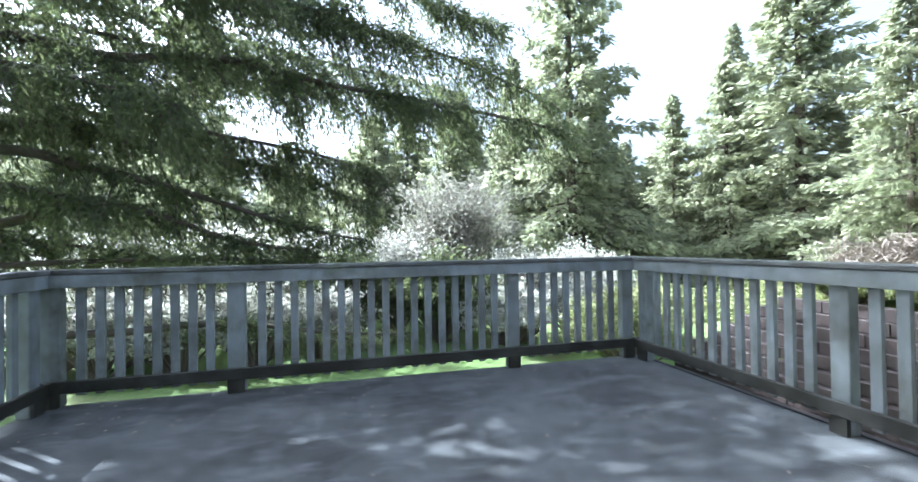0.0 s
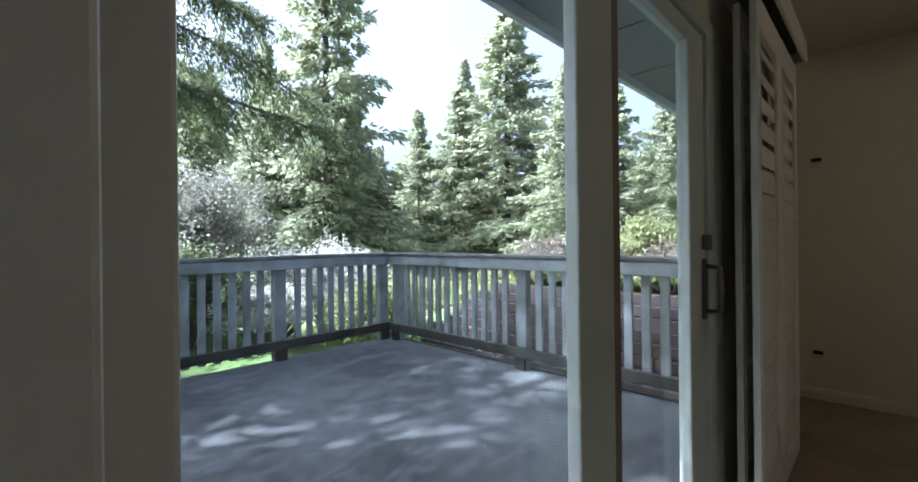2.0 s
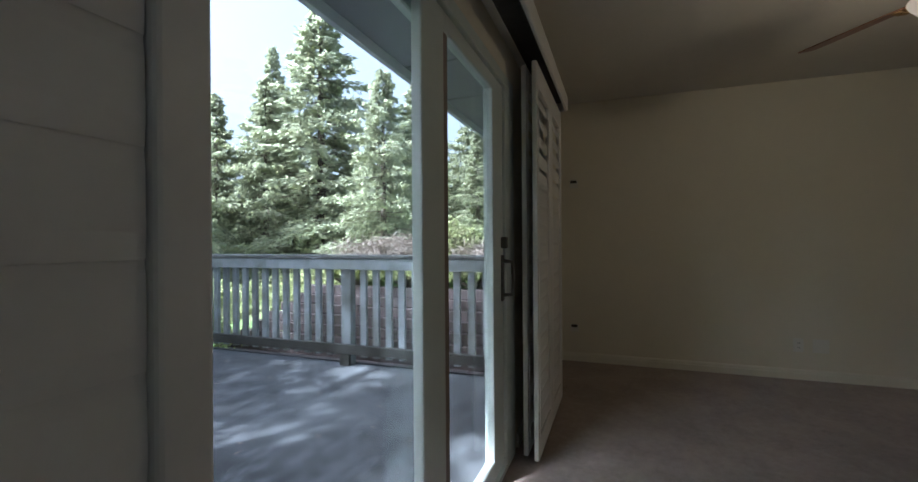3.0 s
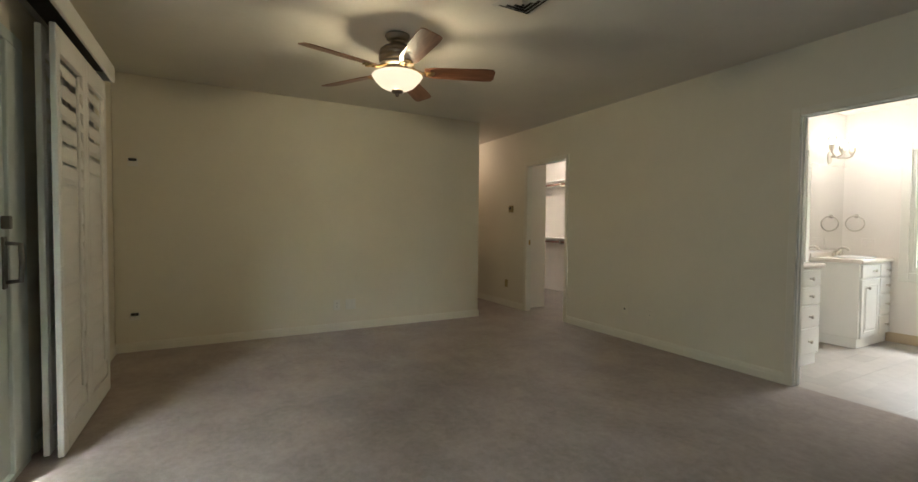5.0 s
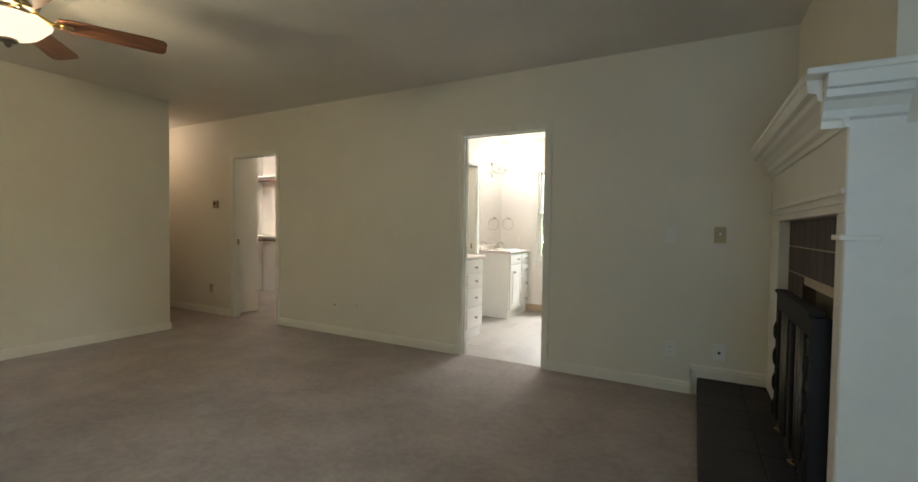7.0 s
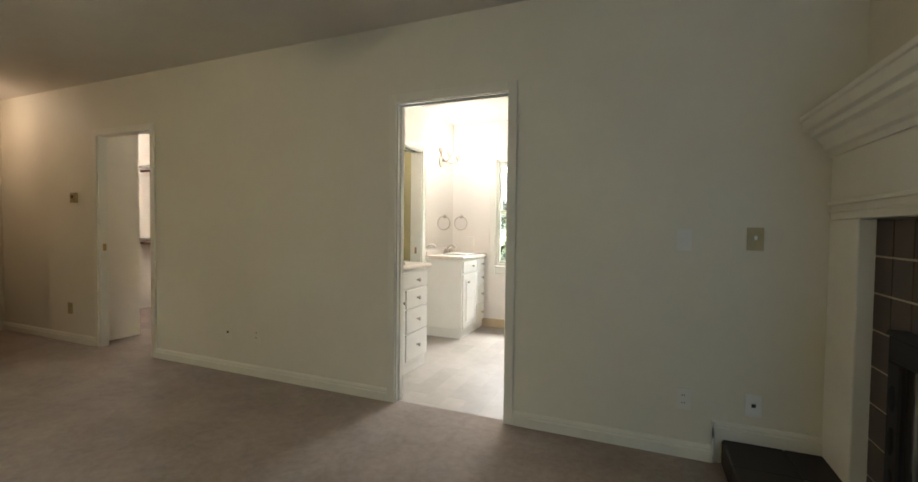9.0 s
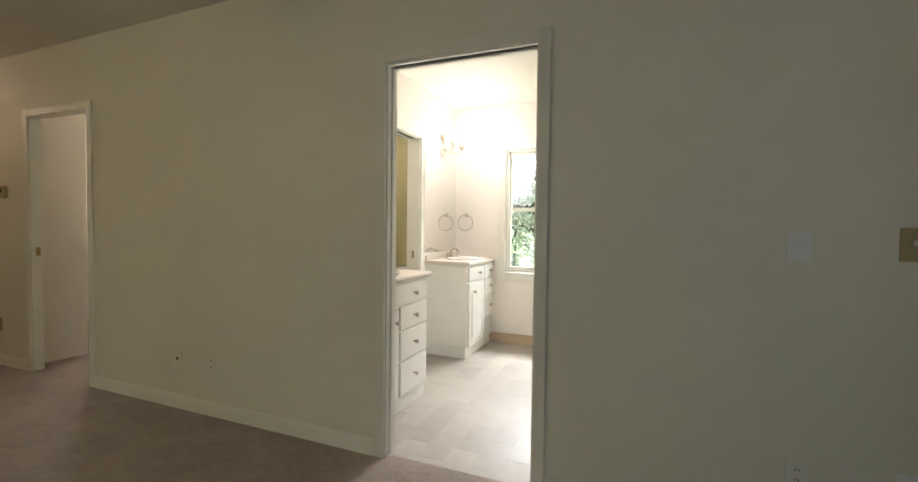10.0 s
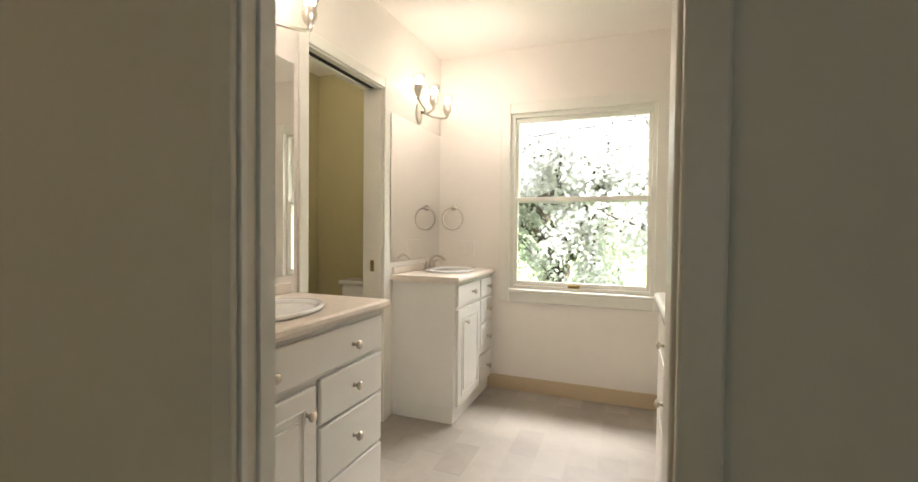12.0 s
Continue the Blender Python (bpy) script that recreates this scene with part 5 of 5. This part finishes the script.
def near_fir():
    """The large fir beside the deck: long bare limbs hung with needle sprays that reach over the view."""
    r = np.random.default_rng(21)
    t = thing("large_fir_tree", "large dark fir with long drooping limbs over the deck", "tree", (-7.6, 8.2, ground_z(-7.6, 8.2)))
    g = t.location.z
    T = Vector((-7.6, 8.2, 0))
    tb_ = bmesh.new()
    tube(tb_, [(0, 0, -0.4), (0, 0, 4), (0.1, 0, 12), (0, 0, 21)], [0.48, 0.42, 0.28, 0.04], 14)
    part("trunk", tb_, BARK, t)
    bases, tips, wid = [], [], []
    twigs = bmesh.new()

    def limb(points, r0, dense, reach, hang, start=0.0):
        """A limb through points (relative to the tree's foot), its side branches and their needles."""
        pts = [Vector(p) - Vector((T.x, T.y, g)) for p in points]
        fine = []
        for i in range(len(pts) - 1):
            p0, p1, p2, p3 = pts[max(i - 1, 0)], pts[i], pts[i + 1], pts[min(i + 2, len(pts) - 1)]
            for q in range(6):
                u = q / 6
                fine.append(0.5 * (2 * p1 + (p2 - p0) * u + (2 * p0 - 5 * p1 + 4 * p2 - p3) * u * u + (3 * p1 - p0 - 3 * p2 + p3) * u ** 3))
        fine.append(pts[-1])
        n = len(fine)
        bm = bmesh.new()
        tube(bm, fine, [max(0.008, r0 * (1 - 0.85 * k / n)) for k in range(n)], 8)
        part("limb", bm, BARK, t)
        total = sum((fine[k + 1] - fine[k]).length for k in range(n - 1))
        for b in range(int(total * dense)):
            u = start + (1 - start) * r.uniform()
            k = min(n - 2, int(u * (n - 1)))
            p = fine[k].lerp(fine[k + 1], r.uniform())
            along = (fine[k + 1] - fine[k]).normalized()
            side = Vector((r.normal(), r.normal(), r.normal() * 0.35))
            side = (side - along * side.dot(along) + along * 0.5).normalized()
            ln = reach * r.uniform(0.35, 1.0) * (1.15 - 0.55 * u)
            q1 = p + side * ln * 0.5 + Vector((0, 0, -hang * ln * 0.25))
            q2 = p + side * ln + Vector((0, 0, -hang * ln * 0.9))
            tube(twigs, [p, q1, q2], [0.012, 0.008, 0.003], 3, False)
            m = int(74 * ln) + 16
            s = r.uniform(0.1, 1.0, m)
            P = np.where(s[:, None] < 0.5, np.array(p) + (np.array(q1) - np.array(p)) * (s[:, None] * 2), np.array(q1) + (np.array(q2) - np.array(q1)) * (s[:, None] * 2 - 1))
            P = P + r.normal(0, 0.055 + 0.03 * ln, (m, 3)) * np.array([1, 1, 0.6])
            d = np.array(side) * 0.5 + r.normal(0, 0.55, (m, 3)) + np.array([0, 0, -0.55 * hang - 0.2])
            d /= np.linalg.norm(d, axis=1, keepdims=True)
            bases.append(P)
            tips.append(P + d * r.uniform(0.07, 0.17, (m, 1)))
            wid.append(r.uniform(0.008, 0.017, m))

    limb([(-7.4, 8.2, 4.6), (-4.4, 7.2, 4.2), (-3.2, 7.0, 3.95), (-1.65, 6.9, 4.0), (-0.25, 6.8, 3.72), (2.0, 6.9, 3.5), (3.6, 7.0, 3.3)], 0.10, 17, 1.25, 0.75, 0.12)
    limb([(-7.4, 8.2, 2.8), (-4.4, 7.0, 2.6), (-3.7, 7.0, 2.45), (-2.7, 6.9, 2.2), (-1.7, 6.9, 1.88), (-0.7, 6.9, 1.55), (0.2, 6.9, 1.35)], 0.085, 8, 0.9, 0.6, 0.3)
    limb([(-7.4, 8.2, 1.2), (-4.4, 7.0, 1.62), (-3.4, 7.0, 1.9), (-2.5, 6.9, 1.7), (-1.6, 6.9, 1.36), (-0.6, 6.9, 1.2)], 0.085, 7, 0.85, 0.55, 0.35)
    limb([(-7.4, 8.3, 5.6), (-3.5, 7.4, 5.3), (-1.4, 7.1, 5.05), (-0.24, 7.0, 4.9), (0.66, 7.0, 4.63), (2.0, 7.0, 4.33), (3.7, 7.2, 3.8)], 0.07, 17, 1.3, 0.8, 0.15)
    limb([(-7.4, 8.2, 0.9), (-4.4, 7.0, 1.06), (-2.8, 7.0, 1.10), (-1.4, 7.0, 1.07), (0.0, 7.1, 0.9)], 0.055, 8, 0.5, 0.35, 0.3)
    limb([(-7.4, 8.2, 0.2), (-3.7, 7.0, 0.10), (-1.76, 7.0, 0.14), (-0.3, 7.0, -0.08), (0.9, 7.1, -0.2)], 0.07, 6, 0.6, 0.5, 0.4)
    limb([(-7.4, 8.2, 3.6), (-4.6, 7.7, 3.4), (-2.4, 7.5, 3.1), (-0.4, 7.4, 2.75), (0.6, 7.4, 2.4)], 0.06, 19, 1.0, 0.8, 0.1)
    limb([(-7.4, 8.2, 6.6), (-4.5, 7.5, 6.2), (-1.8, 7.2, 5.9), (0.6, 7.1, 5.5), (2.6, 7.1, 5.0)], 0.07, 17, 1.2, 0.7, 0.15)
    limb([(-7.4, 8.0, 5.2), (-4.8, 6.6, 4.9), (-2.8, 6.0, 4.7), (-1.0, 5.7, 4.4)], 0.06, 16, 1.1, 0.7, 0.15)
    limb([(-7.4, 8.2, 2.0), (-5.0, 8.0, 1.9), (-3.0, 8.2, 1.6), (-1.0, 8.4, 1.2)], 0.06, 16, 1.1, 0.7, 0.1)
    limb([(-7.4, 8.2, 4.0), (-5.2, 6.6, 3.7), (-3.6, 6.1, 3.4), (-2.0, 5.9, 3.0)], 0.06, 24, 1.1, 0.7, 0.1)
    limb([(-7.4, 8.2, 3.0), (-5.4, 7.6, 3.2), (-3.2, 7.9, 3.0), (-1.2, 8.0, 2.6), (0.4, 8.0, 2.0)], 0.06, 22, 1.2, 0.8, 0.1)
    limb([(-7.4, 8.2, 5.0), (-5.0, 8.4, 5.0), (-2.6, 8.6, 4.7), (0.2, 8.6, 4.2), (2.4, 8.4, 3.7)], 0.06, 20, 1.4, 0.8, 0.1)
    limb([(-7.4, 8.2, 1.6), (-5.4, 7.4, 1.5), (-3.8, 7.6, 1.3), (-2.0, 7.8, 0.9)], 0.05, 22, 1.0, 0.6, 0.05)
    limb([(-7.4, 8.2, 2.4), (-5.6, 7.0, 2.3), (-4.2, 6.5, 2.1), (-2.9, 6.3, 1.8)], 0.05, 22, 0.9, 0.6, 0.05)
    limb([(-7.4, 8.2, 5.8), (-3.4, 9.4, 5.6), (-0.4, 9.6, 5.2), (2.6, 9.2, 4.6)], 0.06, 18, 1.4, 0.8, 0.1)
    # High boughs out of view, added to shade the right railing.
    for q, (x, y, z) in enumerate(((2.4, 6.4, 6.4), (1.6, 7.6, 7.2), (0.6, 6.2, 7.6), (-0.6, 5.2, 7.0), (1.4, 8.6, 8.2))):
        limb([(T.x, T.y, z + 1.0), (-4.6, y + 0.3, z + 1.0), (-1.6, y, z + 0.6), (x, y, z)], 0.07, 3, 1.0, 0.5, 0.3)
    # Three more unseen boughs, placed to shade railing and timber wall.
    for u in (0.0, 1.1, 2.1):
        limb([(T.x, T.y, 8.6), (-4.2 + u, 8.7, 8.2), (-1.9 + u, 8.0, 7.4), (-1.75 + u, 6.2, 7.2), (-1.7 + u, 3.7, 6.9)], 0.07, 20, 0.8, 0.3, 0.45)
    # Unseen bough placed to keep sun off the carpet.
    limb([(T.x, T.y, 8.2), (-6.6, 5.6, 7.9), (-5.2, 4.0, 7.2), (-3.8, 3.7, 7.0), (-2.4, 3.7, 6.8)], 0.06, 20, 0.6, 0.3, 0.45)
    # Crown above the view: coarse clumps, gapped to dapple the deck.
    for k in range(46):
        z = 6.3 + (k / 46) ** 1.1 * 14.0
        a = k * 2.4
        ln = 9.0 * (1 - (z - 6.3) / 15.5) * r.uniform(0.7, 1.05)
        c, s_ = math.cos(a), math.sin(a)
        pts = [Vector((c * ln * u, s_ * ln * u, z - g + 0.3 * u - 1.3 * u * u)) for u in (0, 0.4, 0.75, 1.0)]
        tube(twigs, pts, [0.07, 0.05, 0.03, 0.01], 5, False)
        n_c = max(3, int((1.02 if z < 10 else 1.1) * ln))
        for q in range(n_c):
            u = 0.15 + 0.85 * (q + r.uniform()) / n_c
            off = r.normal(0, 1) * (0.1 + 0.15 * ln * (1.1 - u))
            mid_ = np.array([c * ln * u - s_ * off, s_ * ln * u + c * off, z - g + 0.3 * u - 1.3 * u * u - abs(off) * 0.25])
            m = 46
            P = mid_ + r.normal(0, 1, (m, 3)) * np.array([0.27, 0.27, 0.10])
            d = r.normal(0, 0.7, (m, 3)) + np.array([c * 0.6, s_ * 0.6, -0.4])
            d /= np.linalg.norm(d, axis=1, keepdims=True)
            bases.append(P)
            tips.append(P + d * r.uniform(0.25, 0.42, (m, 1)))
            wid.append(r.uniform(0.045, 0.085, m))
    part("twigs", twigs, BARK, t)
    base, tip, w = np.concatenate(bases), np.concatenate(tips), np.concatenate(wid)
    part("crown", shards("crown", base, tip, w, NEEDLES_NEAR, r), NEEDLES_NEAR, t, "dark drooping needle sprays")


near_fir()


def bush(name, label, at, size, n, leaf, leaf_mat, twig_mat, seed, stems=40, wide=0.35, group=""):
    """A shrub: branching stems and many small leaves or petals along them."""
    r = np.random.default_rng(seed)
    t = thing(name, label, "bush", at, group)
    bm = bmesh.new()
    ends = []
    for k in range(stems):
        a, e = r.uniform(0, 2 * math.pi), r.uniform(0.1, 1.0)
        top = Vector((math.cos(a) * e * size[0], math.sin(a) * e * size[1], size[2] * math.sqrt(max(0.05, 1 - e * e * 0.8)) * r.uniform(0.75, 1.1)))
        p1 = top * 0.45 + Vector((r.normal() * 0.1, r.normal() * 0.1, size[2] * 0.12))
        tube(bm, [(0, 0, -0.1), p1, top], [0.03, 0.018, 0.004], 4, False)
        for q in range(5):
            b0 = p1.lerp(top, r.uniform(0, 0.9))
            b1 = b0 + Vector((r.normal() * size[0] * 0.22, r.normal() * size[1] * 0.22, abs(r.normal()) * size[2] * 0.12))
            tube(bm, [b0, b1], [0.008, 0.003], 3, False)
            ends.append((b0, b1))
    part("stems", bm, twig_mat, t)
    idx = r.integers(0, len(ends), n)
    A = np.array([tuple(e[0]) for e in ends])[idx]
    Bb = np.array([tuple(e[1]) for e in ends])[idx]
    P = A + (Bb - A) * r.uniform(0, 1.1, (n, 1)) + r.normal(0, 0.05, (n, 3)) * max(size) * 0.5
    P[:, 2] = np.abs(P[:, 2])
    d = r.normal(0, 1, (n, 3))
    d /= np.linalg.norm(d, axis=1, keepdims=True)
    part("foliage", shards("foliage", P, P + d * leaf * r.uniform(0.6, 1.3, (n, 1)), leaf * wide * r.uniform(0.7, 1.3, n), leaf_mat, r), leaf_mat, t)
    return t


def on(x, y, dz=0.0):
    return (x, y, ground_z(x, y) + dz)


bush("blossoming_bush", "tall bush covered in white blossom", on(3.1, 12.0), (2.8, 2.0, 3.9), 22000, 0.075, BLOSSOM_DIMMED, BRUSHTWIG, 1, 90, 0.4, "blossoming bushes")
for k, (x, y, w, h, n) in enumerate(((-1.4, 10.4, 1.9, 2.3, 15000), (-4.2, 10.0, 2.0, 2.3, 15000), (-7.2, 9.8, 2.0, 2.4, 12000), (4.2, 10.2, 1.7, 2.2, 14000), (6.0, 11.0, 1.8, 2.3, 12000), (1.2, 10.8, 1.8, 2.3, 12000), (-9.8, 8.4, 1.9, 2.4, 7000), (-0.2, 12.6, 2.2, 2.5, 12000), (-3.0, 12.4, 2.2, 2.6, 12000), (-6.0, 12.2, 2.2, 2.6, 10000), (7.6, 12.8, 2.2, 2.3, 9000), (-9.0, 11.5, 2.2, 2.6, 8000))):
    bush("blossoming_bush", "white blossoming bush behind the railing", on(x, y), (w, 1.2, h), n, 0.075, BLOSSOM_LIFTED, BRUSHTWIG, 20 + k, 80, 0.4, "blossoming bushes")
for k, (x, y) in enumerate(((-8.4, 9.2), (-6.6, 9.5), (-4.9, 8.9), (-4.0, 8.5), (-2.8, 8.4), (-1.6, 8.5), (-0.5, 8.7), (3.4, 8.9))):
    bush("blossoming_bush", "low white blossoming bush behind the railing", on(x, y), (1.3, 0.7, 1.25), 12000, 0.07, BLOSSOM_LIFTED, BRUSHTWIG, 60 + k, 60, 0.4, "blossoming bushes")
for k, (x, y, w) in enumerate(((7.25, 2.0, 0.7), (7.2, 3.4, 0.7), (7.2, 4.7, 0.7), (7.3, 6.0, 0.8), (8.3, 2.8, 1.0), (8.4, 4.4, 1.0), (8.5, 6.0, 1.0), (7.4, 0.7, 0.7))):
    bush("leafy_shrub", "low yellow-green leafy growth on top of the bank", on(x, y), (w, 0.95, 0.42), 8000, 0.07, SHRUBLEAF, BRUSHTWIG, 80 + k, 50, 0.4, "leafy shrubs")
bush("leafy_shrub", "yellow-green leafy shrub at the foot of the bank", on(5.0, 7.0), (1.1, 1.0, 1.5), 9000, 0.08, SHRUBLEAF, BRUSHTWIG, 31, 60, 0.35, "leafy shrubs")
bush("evergreen_shrub", "dense dark green shrub beyond the deck", on(2.0, 9.3), (1.5, 0.9, 1.75), 17000, 0.14, NEEDLES_NEAR, BARK, 5, 70, 0.14)
bush("evergreen_shrub", "dense dark green shrub beyond the deck", on(0.1, 9.5), (1.3, 0.9, 1.9), 14000, 0.14, NEEDLES_NEAR, BARK, 6, 60, 0.14)
bush("leafy_shrub", "bright yellow-green leafy shrub in the sun", on(5.7, 8.4), (1.5, 1.2, 1.3), 9000, 0.08, SHRUBLEAF, BRUSHTWIG, 7, 60, 0.35, "leafy shrubs")
bush("leafy_shrub", "bright yellow-green leafy shrub in the sun", on(8.8, 6.9), (1.9, 1.4, 1.3), 9000, 0.08, SHRUBLEAF, BRUSHTWIG, 8, 60, 0.35, "leafy shrubs")
bush("leafy_shrub", "yellow-green leafy shrub on the bank", on(9.8, 3.4), (1.0, 1.0, 1.3), 3500, 0.09, SHRUBLEAF, BRUSHTWIG, 9, 50, 0.35, "leafy shrubs")
bush("leafy_shrub", "bright yellow-green leafy shrub in the sun", on(7.6, 9.6), (2.0, 1.6, 1.4), 9000, 0.09, SHRUBLEAF, BRUSHTWIG, 10, 60, 0.35, "leafy shrubs")
bush("brush_pile", "tangled grey-brown heap of dry brush on the bank", on(9.6, 4.9), (2.0, 1.8, 0.9), 9000, 0.22, BRUSHTWIG, BRUSHTWIG, 12, 90, 0.05)
bush("brush_pile", "tangled grey-brown heap of dry brush on the bank", on(9.0, 1.6), (1.8, 1.8, 0.8), 7000, 0.22, BRUSHTWIG, BRUSHTWIG, 13, 80, 0.05)


def blossom_tree(at, seed):
    """A gnarled fruit tree in white blossom, outside the bathroom window."""
    r = np.random.default_rng(seed)
    t = thing("blossoming_fruit_tree", "old fruit tree in white blossom outside the window", "tree", at)
    bm = bmesh.new()
    ends = []

    def grow(p, d, ln, rad, depth):
        q = p + d * ln * 0.5 + Vector((r.normal(), r.normal(), r.normal())) * ln * 0.08
        e = p + d * ln
        tube(bm, [p, q, e], [rad, rad * 0.8, rad * 0.6], 6, False)
        if depth < 4:
            for k in range(3):
                nd = (d + Vector((r.normal(), r.normal(), r.normal() * 0.6)) * 0.65).normalized()
                grow(e if k else q, nd, ln * r.uniform(0.6, 0.85), rad * 0.58, depth + 1)
        if depth >= 2:
            ends.append((p, e))
    for k in range(4):
        a = k * 1.57 + 0.4
        grow(Vector((0, 0, 1.2)), Vector((math.cos(a), math.sin(a), 0.55)).normalized(), 1.3, 0.10, 0)
    tube(bm, [(0, 0, -0.2), (0.05, 0, 0.6), (0, 0, 1.25)], [0.2, 0.16, 0.14], 10)
    part("trunk", bm, BARK, t)
    n = 80000
    idx = r.integers(0, len(ends), n)
    A, E_ = np.array([tuple(e[0]) for e in ends])[idx], np.array([tuple(e[1]) for e in ends])[idx]
    P = A + (E_ - A) * r.uniform(0, 1.1, (n, 1)) + r.normal(0, 0.09, (n, 3))
    d = r.normal(0, 1, (n, 3))
    d /= np.linalg.norm(d, axis=1, keepdims=True)
    part("crown", shards("crown", P, P + d * 0.05, 0.022 * np.ones(n), BLOSSOM_SOUTH, r), BLOSSOM_SOUTH, t)
    t.scale = (1.3, 1.3, 1.4)


blossom_tree(on(0.9, -12.2, 0.2), 4)
blossom_tree(on(3.2, -13.4, 0.4), 9)
blossom_tree(on(-1.0, -14.2, 0.4), 14)
blossom_tree(on(1.6, -15.5, 0.8), 19)
fence = thing("wire_fence", "thin wire fence across the lawn", "fence", on(0, -17.5))
for k in range(7):
    part("post", tube(bmesh.new(), [(-6 + k * 2, 0, -0.2), (-6 + k * 2, 0, 1.2)], 0.04, 8), BARK, fence)
for z in (0.3, 0.6, 0.85, 1.1):
    part("wire", tube(bmesh.new(), [(-6, 0, z), (6, 0, z)], 0.006, 4), WIRE, fence)
cable = thing("overhead_cable", "thin dark overhead cable outside the window", "cable", (0, -9.5, 0))
part("wire", tube(bmesh.new(), [(-3, 0, 2.75), (0, 0, 2.45), (3, 0, 2.15)], 0.008, 5), HOLE, cable)

# ---- bathroom floor pieces ----
vb_me = mesh_of("vinyl_block", B((0.0003, 0.0003, 0), (0.1525, 0.3055, 0.0006)), VINYLTILE)
bf = bpy.data.objects["bath_floor"]
for i in range(13):
    for j in range(9):
        x, y = -0.72 + i * 0.153, -7.26 + j * 0.306 - (0.153 if i % 2 else 0)
        if y + 0.305 > YB - 0.07 or y < YW or x > 1.07 or x < -0.9:
            continue
        o = part("vinyl_block", vb_me, VINYLTILE, bf)
        o.location = (x, y, -0.006)
